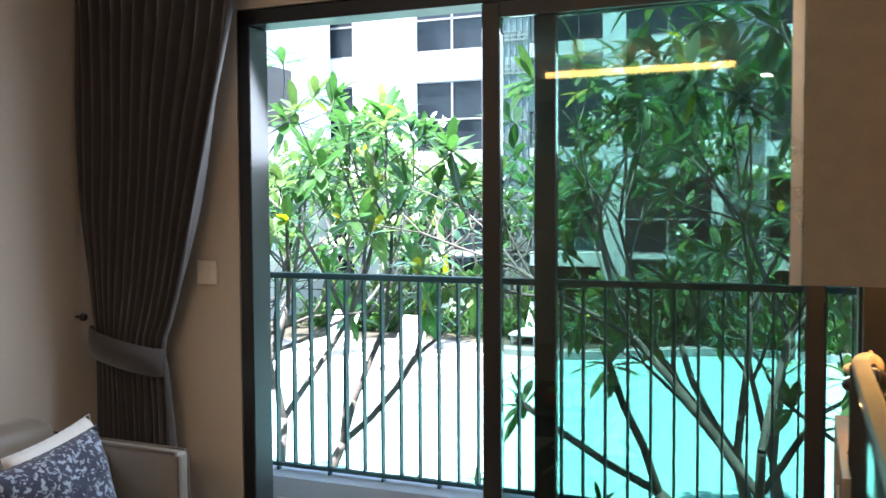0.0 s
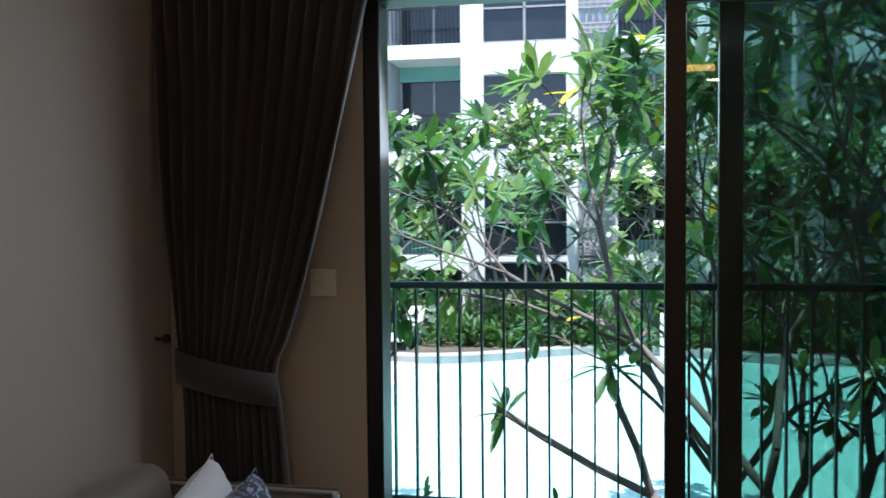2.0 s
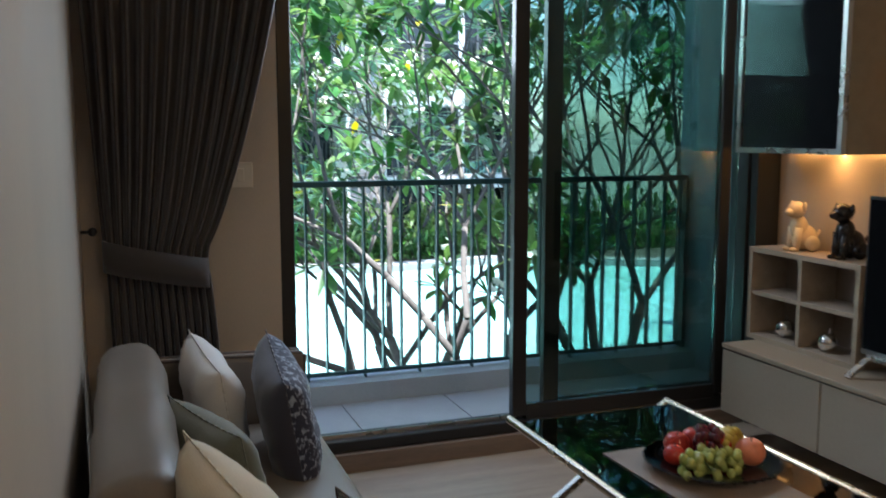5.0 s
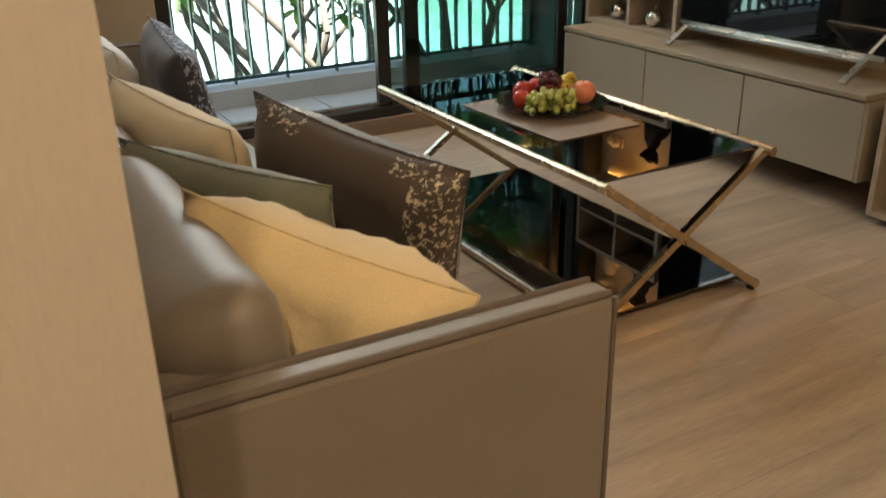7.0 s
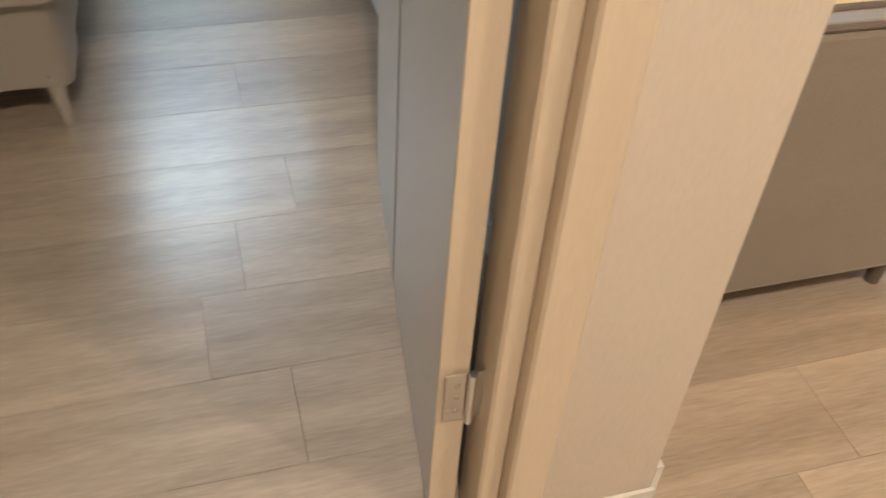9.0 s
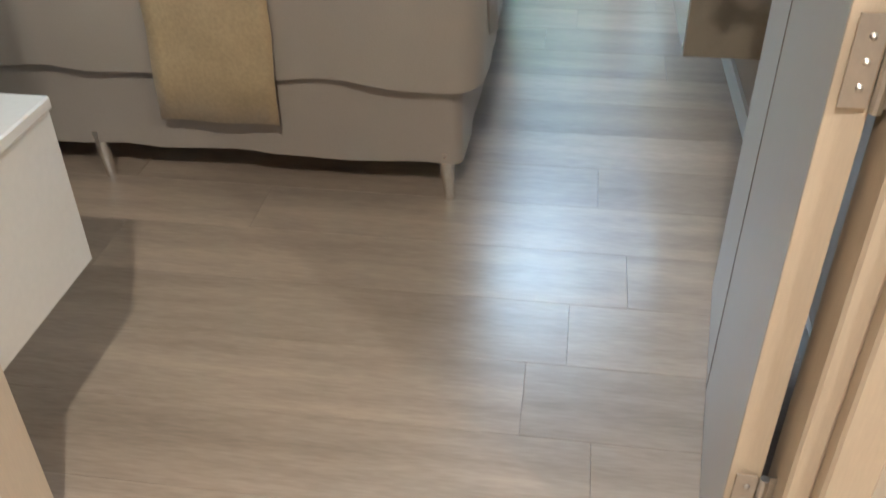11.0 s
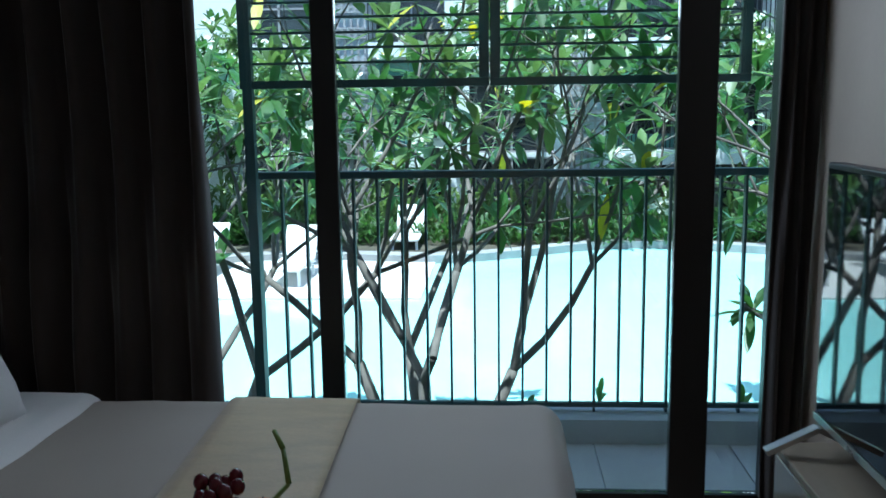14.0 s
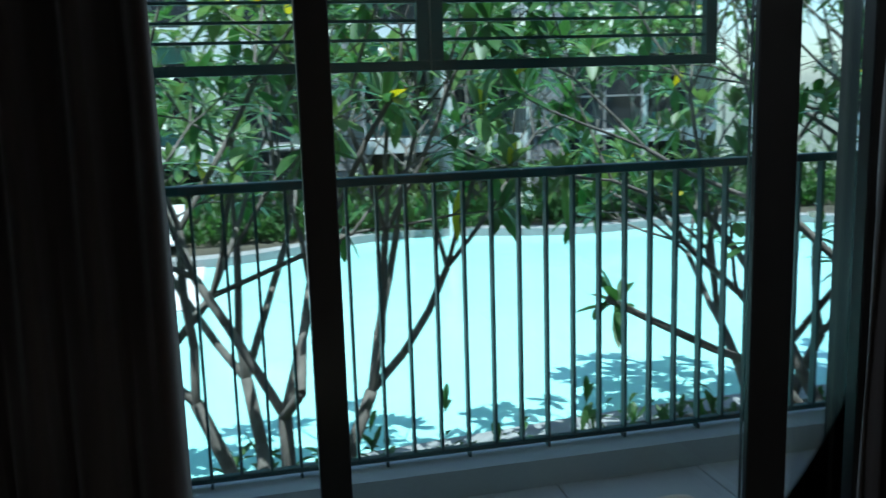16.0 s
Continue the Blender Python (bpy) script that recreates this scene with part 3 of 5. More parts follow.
def put_cushion(name, m, w, h, t, material, label, seed, group="sofa cushions", band=None, crumple=0.012, printed_front=False):
    bm = cushion(w, h, t, seed, crumple)
    ob = thing(name, label, "cushion", group)
    ob.matrix_basis = m
    me = link("cover", bm, material, True)
    me.parent = ob
    if band:
        me.data.materials.append(band)
        for p in me.data.polygons:
            c = p.center
            if (c.y > 0 if printed_front else c.x > w * 0.34 or c.z > h * 0.45):
                p.material_index = 1
    bm = bmesh.new()
    for a, b in (((-1, -1), (1, -1)), ((1, -1), (1, 1)), ((1, 1), (-1, 1)), ((-1, 1), (-1, -1))):
        prev = None
        for k in range(13):
            s = k / 12
            u, v = a[0] + (b[0] - a[0]) * s, a[1] + (b[1] - a[1]) * s
            pinch = 1 - 0.07 * (1 - u * u) * abs(v) ** 3 - 0.07 * (1 - v * v) * abs(u) ** 3
            p = (w / 2 * u * pinch, 0, h / 2 * v * pinch)
            if prev:
                tube(bm, prev, p, 0.002, seg=6)
            prev = p
    seam = link("seam", bm, material, True)
    seam.parent = ob
    return ob


def leaning(a, b, lean, h):
    """The pose of a cushion whose top edge runs from a to b and which leans back by that many degrees."""
    a, b = Vector(a), Vector(b)
    flat = math.atan2(b.y - a.y, b.x - a.x)
    roll = math.asin((a.z - b.z) / (b - a).length)
    turn = Matrix.Rotation(flat, 4, "Z") @ Matrix.Rotation(radians(lean), 4, "X") @ Matrix.Rotation(roll, 4, "Y")
    return Matrix.Translation((a + b) / 2) @ turn @ Matrix.Translation((0, 0, -h / 2))


put_cushion("cushion", leaning((0.332, -0.40, 0.715), (0.38, -0.83, 0.67), 10, 0.36), 0.44, 0.36, 0.14, M["white_cloth"], "off-white cotton cushion leaning in the sofa corner", 1)
put_cushion("cushion", leaning((0.555, -0.60, 0.74), (0.525, -1.05, 0.68), 10, 0.37), 0.46, 0.37, 0.15, M["navy_plain"], "dark navy cushion with a torn silver print", 2, band=M["navy"], printed_front=True)
put_cushion("cushion", leaning((0.23, -1.0, 0.67), (0.37, -1.40, 0.665), 14, 0.33), 0.42, 0.33, 0.13, M["sage"], "dark green satin cushion leaning on the sofa back", 3)
put_cushion("cushion", leaning((0.233, -1.612, 0.77), (0.358, -2.145, 0.735), 12, 0.385), 0.53, 0.385, 0.15, M["cream"], "cream cotton cushion leaning on the sofa back", 4)
put_cushion("cushion", leaning((0.185, -2.045, 0.725), (0.415, -2.43, 0.705), 12, 0.345), 0.50, 0.345, 0.13, M["sage"], "sage green satin cushion leaning on the sofa back", 5)
put_cushion("cushion", leaning((0.465, -2.06, 0.775), (0.66, -2.46, 0.70), 8, 0.44), 0.52, 0.44, 0.17, M["brown"], "dark brown cushion with a flaked gold foil band", 6, band=M["foil"])
put_cushion("cushion", leaning((0.225, -2.45, 0.72), (0.48, -2.76, 0.62), 10, 0.37), 0.50, 0.39, 0.21, M["butter"], "crumpled butter-yellow cushion beside the sofa arm", 7, crumple=0.045)

# ---- coffee table ----
TX0, TX1, TY0, TY1, TZ = 1.294, 1.886, -2.115, -0.85, 0.433
tb = thing("coffee_table", "brass-framed coffee table with two smoked glass tops", "table", at=((TX0 + TX1) / 2, (TY0 + TY1) / 2, 0))
for x in (TX0, TX1):
    for z in (TZ, 0.022):
        bm = bmesh.new()
        tube(bm, (x, TY0 - 0.02, z), (x, TY1 + 0.02, z), 0.014, seg=14)
        part("long_tube", bm, M["brass"], tb, smooth=False)
for y in (TY0, TY1):
    for a, b in ((TX0, TX1), (TX1, TX0)):
        m = Matrix.Translation(((TX0 + TX1) / 2, y + (0.011 if a < b else -0.011), (TZ + 0.022) / 2)) @ Matrix.Rotation(-math.atan2(TZ - 0.022, b - a), 4, "Y")
        bm = bmesh.new()
        L = math.hypot(TX1 - TX0, TZ - 0.022)
        box(bm, -L / 2, L / 2, -0.01, 0.01, -0.011, 0.011, m)
        part("cross_leg", bm, M["brass"], tb)
    bm = bmesh.new()
    tube(bm, ((TX0 + TX1) / 2, y - 0.026, (TZ + 0.022) / 2), ((TX0 + TX1) / 2, y + 0.026, (TZ + 0.022) / 2), 0.012, seg=12)
    part("bolt", bm, M["brass"], tb)
for x in (TX0, TX1):
    for y in (TY0, TY1):
        bm = bmesh.new()
        tube(bm, (x, y, 0), (x, y, 0.012), 0.012)
        part("foot", bm, M["black"], tb)
part("glass_top", bx(TX0 + 0.004, TX1 - 0.004, TY0 + 0.03, TY1 - 0.03, TZ - 0.002, TZ + 0.006), M["smoked"], tb, "smoked glass top")
part("glass_shelf", bx(TX0 + 0.004, TX1 - 0.004, TY0 + 0.03, TY1 - 0.03, 0.03, 0.038), M["smoked"], tb, "smoked glass lower shelf")

pm = thing("placemat", "brown woven placemat on the glass table", "placemat", at=(1.60, -1.5, TZ + 0.006))
part("weave", move(round_box(-0.16, 0.16, -0.26, 0.26, 0, 0.004, 0.0015, 1), pose(1.575, -1.485, TZ + 0.0065, 0, 0, 2)), M["mat_wood"], pm)


def fruit_plate(cx, cy, z, r):
    p = thing("fruit_plate", "scalloped clear glass plate", "plate", "glass fruit plates", (cx, cy, z))
    bm = bmesh.new()
    lathe(bm, [(0.0, 0.002), (r * 0.55, 0.002), (r * 0.8, 0.012), (r, 0.024), (r * 1.005, 0.028), (r * 0.98, 0.028), (r * 0.78, 0.018), (r * 0.5, 0.008), (0.0, 0.008)], (cx, cy, z), 40)
    part("dish", bm, M["clear"], p, smooth=True)
    bm = bmesh.new()
    for k in range(40):
        a = 2 * math.pi * k / 40
        ball(bm, (cx + r * math.cos(a), cy + r * math.sin(a), z + 0.026), 0.006, u=8, v=5)
    part("beaded_rim", bm, M["clear"], p, "beaded glass rim", True)
    return p


def fruit(name, c, r, material, label, sx=1.0, sz=0.93, group="fruit on the glass plates", stem=True):
    f = thing(name, label, "fruit", group, (c[0], c[1], c[2] - r * sz))
    bm = bmesh.new()
    ball(bm, c, r, sx, sx, sz, 20, 12)
    for v in bm.verts:
        d = math.hypot(v.co.x - c[0], v.co.y - c[1]) / r
        if v.co.z > c[2]:
            v.co.z -= 0.22 * r * math.exp(-(d / 0.28) ** 2)
    part("flesh", bm, material, f, smooth=True)
    if stem:
        bm = bmesh.new()
        tube(bm, (c[0], c[1], c[2] + r * sz * 0.78), (c[0] + 0.004, c[1], c[2] + r * sz * 1.12), 0.0016, seg=6)
        part("stem", bm, M["bark"], f)
    return f


def grapes(name, centre, spread, count, r, material, label, seed):
    """A bunch that lies heaped: every grape rests on the ones below."""
    rnd = random.Random(seed)
    g = thing(name, label, "fruit", "grapes on the plates", centre)
    placed = []
    for k in range(count * 6):
        if len(placed) >= count:
            break
        a, d = rnd.uniform(0, 2 * math.pi), rnd.random() ** 0.6
        x, y = centre[0] + spread[0] * d * math.cos(a), centre[1] + spread[1] * d * math.sin(a)
        z = centre[2] + r
        for q in placed:
            h = (2 * r * 0.95) ** 2 - (x - q[0]) ** 2 - (y - q[1]) ** 2
            if h > 0:
                z = max(z, q[2] + math.sqrt(h) * 0.75)
        if z < centre[2] + spread[2]:
            placed.append((x, y, z))
    for q in placed:
        bm = bmesh.new()
        ball(bm, q, r, 1, 1, 1.12, 12, 8)
        part("grape", bm, material, g, smooth=True)
    bm = bmesh.new()
    top = max(placed, key=lambda q: q[2])
    tube(bm, (centre[0], centre[1], centre[2] + r), (top[0], top[1], top[2] + r * 1.1), 0.002, seg=6)
    part("stalk", bm, M["stalk"], g)
    return g


PX, PY, PZ = 1.63, -1.43, TZ + 0.0105
fruit_plate(PX, PY, PZ, 0.18)
PZ += 0.012
grapes("green_grapes", (PX - 0.055, PY - 0.075, PZ), (0.09, 0.045, 0.06), 46, 0.0125, M["grape"], "bunch of pale green grapes on the plate", 4)
grapes("red_grapes", (PX - 0.015, PY - 0.005, PZ + 0.02), (0.04, 0.04, 0.075), 26, 0.0125, M["red_grape"], "bunch of dark red grapes on the plate", 5)
for c, m, lab, r in (((-0.06, 0.075, 0.037), "apple", "glossy red apple on the plate", 0.037), ((0.01, 0.095, 0.037), "apple", "glossy red apple on the plate", 0.036), ((0.05, 0.035, 0.036), "apple", "glossy red apple on the plate", 0.036), ((-0.105, 0.02, 0.03), "apple", "small red apple at the plate rim", 0.03), ((0.098, 0.05, 0.04), "pear", "yellow-green pear on the plate", 0.04), ((0.085, -0.055, 0.041), "peach", "orange-pink peach on the plate", 0.041)):
    fruit("apple" if m == "apple" else m, (PX + c[0], PY + c[1], PZ + c[2]), r, M[m], lab)
bm = bmesh.new()
for k in range(8):
    a0, a1 = k / 8, (k + 1) / 8
    f = lambda s: (PX + 0.02 + 0.08 * s, PY - 0.03 + 0.03 * s, PZ + 0.055 + 0.035 * math.sin(math.pi * s))
    tube(bm, f(a0), f(a1), 0.006 + 0.006 * math.sin(math.pi * (a0 + 0.06)), 0.006 + 0.006 * math.sin(math.pi * min(1, a1 + 0.06)), 8)
solid("banana", bm, M["pear"], "small curved yellow banana on the fruit", "fruit", smooth=True)


# ---- living room media wall ----
def bench(name, x0, x1, y0, y1, z0, z1, seams, label, face):
    """A wall-hung cabinet with gloss doors; face: the side (-1 or 1 along x) that its doors look to."""
    b = thing(name, label, "cabinet", at=((x0 + x1) / 2, (y0 + y1) / 2, z0))
    part("body", bx(x0 + 0.02, x1, y0 + 0.002, y1 - 0.002, z0, z1 - 0.021), M["taupe"], b)
    part("top", round_box(x0 - 0.004, x1, y0, y1, z1 - 0.02, z1, 0.002, 1), M["taupe"], b)
    part("side_panel", bx(x0 + 0.001, x1, y0 - 0.014, y0 + 0.001, z0 - 0.004, z1 - 0.0215), M["taupe"], b)
    ys = [y0] + list(seams) + [y1]
    for a, c in zip(ys, ys[1:]):
        part("door", round_box(x0, x0 + 0.018, a + 0.003, c - 0.003, z0 - 0.003, z1 - 0.028, 0.002, 1), M["gloss"], b, "glossy taupe cabinet door")
    return b


bench("media_bench", 2.62, 2.999, -1.88, -0.17, 0.132, 0.437, (-1.335, -0.765), "wall-hung media bench with glossy taupe doors", -1)
sb = thing("side_cabinet", "open-fronted pale wooden wall box beside the media bench", "cabinet", at=(2.8, -2.3, 0.03))
for a in ((-1.97, -1.95), (-2.70, -2.68)):
    part("side_panel", bx(2.62, 2.999, a[0], a[1], 0.03, 0.437), M["shelf"], sb)
for a in ((0.03, 0.05), (0.417, 0.437)):
    part("board", bx(2.621, 2.999, -2.6795, -1.9705, a[0], a[1]), M["shelf"], sb)
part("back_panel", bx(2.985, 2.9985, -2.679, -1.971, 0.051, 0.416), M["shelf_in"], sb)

cb = thing("cubby_shelf", "wooden four-compartment cubby shelf on the bench", "shelf", at=(2.9, -0.43, 0.437))
cx0, cx1, cy0, cy1, cz0, cz1 = 2.795, 2.985, -0.752, -0.108, 0.4375, 0.852
cym, czm = -0.425, 0.638
for a in ((cx0, cx1, cy0, cy0 + 0.022, cz0, cz1), (cx0, cx1, cy1 - 0.022, cy1, cz0, cz1), (cx0 + 0.004, cx1, cym - 0.01, cym + 0.01, cz0 + 0.022, cz1 - 0.022)):
    part("upright", bx(*a), M["shelf"], cb)
for a in ((cz0, cz0 + 0.0215), (cz1 - 0.0215, cz1)):
    part("board", bx(cx0 + 0.001, cx1, cy0 + 0.0225, cy1 - 0.0225, *a), M["shelf"], cb)
for a in ((cy0 + 0.0225, cym - 0.0105), (cym + 0.0105, cy1 - 0.0225)):
    part("shelf_board", bx(cx0 + 0.005, cx1, a[0], a[1], czm, czm + 0.018), M["shelf"], cb)
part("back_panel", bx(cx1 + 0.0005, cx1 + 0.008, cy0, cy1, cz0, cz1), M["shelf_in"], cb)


def dog(name, c, material, label, s=1.0):
    """A sitting dog figurine that looks towards the sofa; one plain mesh."""
    bm = bmesh.new()
    x, y, z = c
    ball(bm, (x + 0.02 * s, y, z + 0.05 * s), 0.05 * s, 1.05, 0.85, 1.0)
    ball(bm, (x - 0.005 * s, y, z + 0.085 * s), 0.038 * s, 0.9, 0.85, 1.35)
    ball(bm, (x - 0.02 * s, y, z + 0.155 * s), 0.034 * s, 1.05, 1, 0.95)
    ball(bm, (x - 0.05 * s, y, z + 0.148 * s), 0.018 * s, 1.2, 1, 0.8)
    for k in (-1, 1):
        ball(bm, (x - 0.012 * s, y + k * 0.033 * s, z + 0.168 * s), 0.014 * s, 0.6, 0.7, 1.4)
        tube(bm, (x - 0.03 * s, y + k * 0.018 * s, z), (x - 0.02 * s, y + k * 0.018 * s, z + 0.09 * s), 0.012 * s, 0.015 * s, 10)
        ball(bm, (x - 0.042 * s, y + k * 0.018 * s, z + 0.008 * s), 0.012 * s, 1.4, 1, 0.7)
        ball(bm, (x + 0.025 * s, y + k * 0.042 * s, z + 0.03 * s), 0.03 * s, 1.1, 0.6, 1.0)
    tube(bm, (x + 0.065 * s, y, z + 0.03 * s), (x + 0.095 * s, y, z + 0.075 * s), 0.009 * s, 0.004 * s, 8)
    return solid(name, bm, material, label, "figurine", smooth=True)


dog("dog_figurine", (2.89, -0.31, 0.852), M["dog_cream"], "cream ceramic sitting dog figurine on the shelf", 1.15)
dog("dog_figurine", (2.88, -0.585, 0.852), M["dog_black"], "black ceramic sitting dog figurine on the shelf", 1.2)


def silver_apple(c):
    a = thing("silver_apple", "polished silver apple ornament in the shelf", "ornament", "silver apples", c)
    bm = bmesh.new()
    ball(bm, (c[0], c[1], c[2] + 0.042), 0.044, 1, 1, 0.95, 20, 12)
    for v in bm.verts:
        d = math.hypot(v.co.x - c[0], v.co.y - c[1]) / 0.044
        if v.co.z > c[2] + 0.042:
            v.co.z -= 0.012 * math.exp(-(d / 0.3) ** 2)
    part("body", bm, M["chrome"], a, smooth=True)
    bm = bmesh.new()
    tube(bm, (c[0], c[1], c[2] + 0.068), (c[0] + 0.008, c[1], c[2] + 0.098), 0.003, seg=8)
    part("stem", bm, M["chrome"], a)


silver_apple((2.88, -0.26, 0.4595))
silver_apple((2.86, -0.54, 0.4595))


def television(name, x, y0, y1, z0, z1, base_z, face, label, wide_bar=False):
    """A flat television on splayed feet; face: the side its screen looks to along x."""
    t = thing(name, label, "television", "televisions", (x, (y0 + y1) / 2, base_z))
    f = face
    part("case", round_box(min(x, x - f * 0.035), max(x, x - f * 0.035), y0, y1, z0, z1, 0.004, 2), M["tvcase"], t)
    part("rear_housing", round_box(min(x - f * 0.036, x - f * 0.07), max(x - f * 0.036, x - f * 0.07), y0 + 0.12, y1 - 0.12, z0 + 0.03, z0 + (z1 - z0) * 0.62, 0.01, 2), M["tvcase"], t)
    part("screen", bx(min(x + f * 0.0005, x + f * 0.003), max(x + f * 0.0005, x + f * 0.003), y0 + 0.012, y1 - 0.012, z0 + 0.022, z1 - 0.012), M["screen"], t, "dark glossy screen")
    part("bottom_bezel", bx(min(x + f * 0.0005, x + f * 0.005), max(x + f * 0.0005, x + f * 0.005), y0 + 0.005, y1 - 0.005, z0 + 0.002, z0 + 0.02), M["steel"], t, "silver lower bezel")
    if wide_bar:
        part("stand_bar", round_box(min(x + f * 0.006, x + f * 0.03), max(x + f * 0.006, x + f * 0.03), y0 + 0.07, y1 - 0.07, z0 - 0.012, z0 + 0.008, 0.004, 1), M["steel"], t, "silver stand bar")
    for y in (y0 + 0.07, y1 - 0.07):
        for s in (1, -1):
            if s < 0 and wide_bar:
                continue
            bm = bmesh.new()
            a, b = Vector((x + f * 0.018, y, z0 + 0.002)), Vector((x + f * (0.018 + 0.11 * s), y, base_z + 0.007))
            m = Matrix.Translation((a + b) / 2) @ (b - a).to_track_quat("X", "Z").to_matrix().to_4x4()
            box(bm, -(b - a).length / 2, (b - a).length / 2, -0.014, 0.014, -0.006, 0.006, m)
            part("foot", bm, M["steel"], t, "silver splayed foot")
    return t


television("television", 2.806, -1.80, -0.766, 0.512, 1.12, 0.437, -1, "large black flat television on a silver stand", True)

uc = thing("wall_cabinet", "wall cabinet with a dark glass door and lit edges", "cabinet", at=(2.83, -0.43, 1.274))
ux0, ux1, uy0, uy1, uz0, uz1 = 2.68, 2.975, -0.74, -0.13, 1.274, 2.50
part("body", bx(ux0 + 0.026, ux1, uy0, uy1, uz0, uz1), M["taupe"], uc)
for a in ((uy0, uy0 + 0.022, uz0, uz1), (uy1 - 0.022, uy1, uz0, uz1), (uy0 + 0.0225, uy1 - 0.0225, uz0, uz0 + 0.022), (uy0 + 0.0225, uy1 - 0.0225, uz1 - 0.022, uz1)):
    part("door_frame", bx(ux0, ux0 + 0.024, *a), M["steel"], uc)
part("door_glass", bx(ux0 + 0.008, ux0 + 0.014, uy0 + 0.0228, uy1 - 0.0228, uz0 + 0.0225, uz1 - 0.0225), M["screen"], uc, "dark reflecting door glass")
part("led_strip", bx(ux1 + 0.002, ux1 + 0.010, uy0 + 0.008, uy0 + 0.016, uz0, uz1), M["led"], uc, "warm LED strip")
part("led_strip", bx(ux1 + 0.002, ux1 + 0.010, uy0 + 0.03, uy1 - 0.03, uz0 + 0.004, uz0 + 0.012), M["led"], uc, "warm LED strip")
part("led_strip", bx(ux1 + 0.002, ux1 + 0.010, uy1 - 0.016, uy1 - 0.008, uz0, uz1), M["led"], uc, "warm LED strip")
part("mount", bx(ux1 + 0.0005, 2.9995, uy0 + 0.1, uy1 - 0.1, 1.6, 1.7), M["shelf_in"], uc)
tall = thing("wall_shelf", "thin dark wooden shelf on the television wall", "shelf", at=(3.0, -1.3, 1.57))
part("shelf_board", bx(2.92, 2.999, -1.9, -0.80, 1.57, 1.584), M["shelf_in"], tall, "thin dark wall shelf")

# ---- bedroom ----
BX0, BX1, BY0, BY1 = -2.92, -0.785, -2.03, -0.36
bed = thing("bed", "double bed with a smooth taupe cover", "bed", at=((BX0 + BX1) / 2, (BY0 + BY1) / 2, 0))


def draped(x0, x1, y0, y1, z0, z1, r, wob, seed, n=40):
    """Soft block with rounded shoulders and an uneven hem."""
    bm = bmesh.new()
    box(bm, x0, x1, y0, y1, z0, z1)
    bmesh.ops.delete(bm, geom=[f for f in bm.faces if f.normal.z < -0.5], context="FACES")
    bmesh.ops.bevel(bm, geom=[e for e in bm.edges if not e.is_boundary], offset=r, segments=5, profile=0.5, affect="EDGES")
    long = [e for e in bm.edges if e.calc_length() > 0.3]
    bmesh.ops.subdivide_edges(bm, edges=long, cuts=n, use_grid_fill=True)
    for v in bm.verts:
        k = noise.noise(Vector((v.co.x * 2.5 + seed, v.co.y * 2.5, 0)))
        low = max(0, (z1 - 0.1 - v.co.z) / (z1 - z0))
        k2 = noise.noise(Vector((v.co.x * 9 + seed, v.co.y * 9, v.co.z * 1.5)))
        out = Vector((v.co.x - (x0 + x1) / 2, 0, 0)) if v.co.x > x1 - 0.02 or v.co.x < x0 + 0.02 else Vector((0, v.co.y - (y0 + y1) / 2, 0))
        if out.length > 0 and v.co.z < z1 - r * 0.8:
            v.co += out.normalized() * (wob * k2 * (0.3 + low))
        if v.co.z < z0 + 0.02:
            v.co.z += 0.018 * noise.noise(Vector((v.co.x * 4, v.co.y * 4, seed)))
        elif v.co.z > z1 - 0.03:
            v.co.z += 0.006 * k + 0.003 * noise.noise(Vector((v.co.x * 11, v.co.y * 7, seed)))
    return bm


part("base", draped(BX0, BX1 - 0.03, BY0 + 0.03, BY1 - 0.03, 0.11, 0.345, 0.03, 0.012, 3.0), M["bedbase"], bed, "loose taupe cloth bed skirt", True)
part("base_bottom", bx(BX0 + 0.02, BX1 - 0.06, BY0 + 0.06, BY1 - 0.06, 0.14, 0.33), M["subfloor"], bed)
part("cover", draped(BX0, BX1 + 0.02, BY0 - 0.01, BY1 + 0.01, 0.33, 0.625, 0.07, 0.016, 7.0), M["bedcover"], bed, smooth=True)
bm = bmesh.new()
for k in range(7):
    y = BY0 + 0.02 + 0.03 * k
    tube(bm, (BX1 + 0.022, y + 0.02, 0.60 - 0.01 * k), (BX1 + 0.026, y + 0.09, 0.42 - 0.01 * k), 0.006, 0.003, 6)
part("corner_fold", bm, M["bedcover"], bed, smooth=True)
part("headboard", round_box(-3.05, -2.93, BY0 - 0.05, BY1 + 0.05, 0.1, 1.15, 0.02, 2), M["brown"], bed, "dark padded headboard")
for x in (-0.847, -1.76, -2.75):
    for y in (-1.98, -0.45):
        bm = bmesh.new()
        tube(bm, (x, y, 0), (x - 0.01, y, 0.14), 0.014, 0.022, 14)
        part("leg", bm, M["chrome"], bed, "chrome bed leg")
sheet = thing("folded_sheet", "white sheet folded back across the bed", "sheet", at=(-2.1, -1.13, 0.65))
bm = draped(-2.5, -1.97, BY0 - 0.016, BY1 + 0.016, 0.40, 0.643, 0.06, 0.014, 11.0, 24)
part("fold", bm, M["white_cloth"], sheet, smooth=True)
for y, x, rz, w in ((-0.88, -2.22, -92, 0.66), (-1.60, -2.19, -89, 0.66)):
    put_cushion("pillow", pose(x, y, 0.84, 30, 0, rz), w, 0.46, 0.20, M["white_cloth"], "plump white cotton bed pillow", 20 + int(-y * 10), "bed pillows", crumple=0.01)
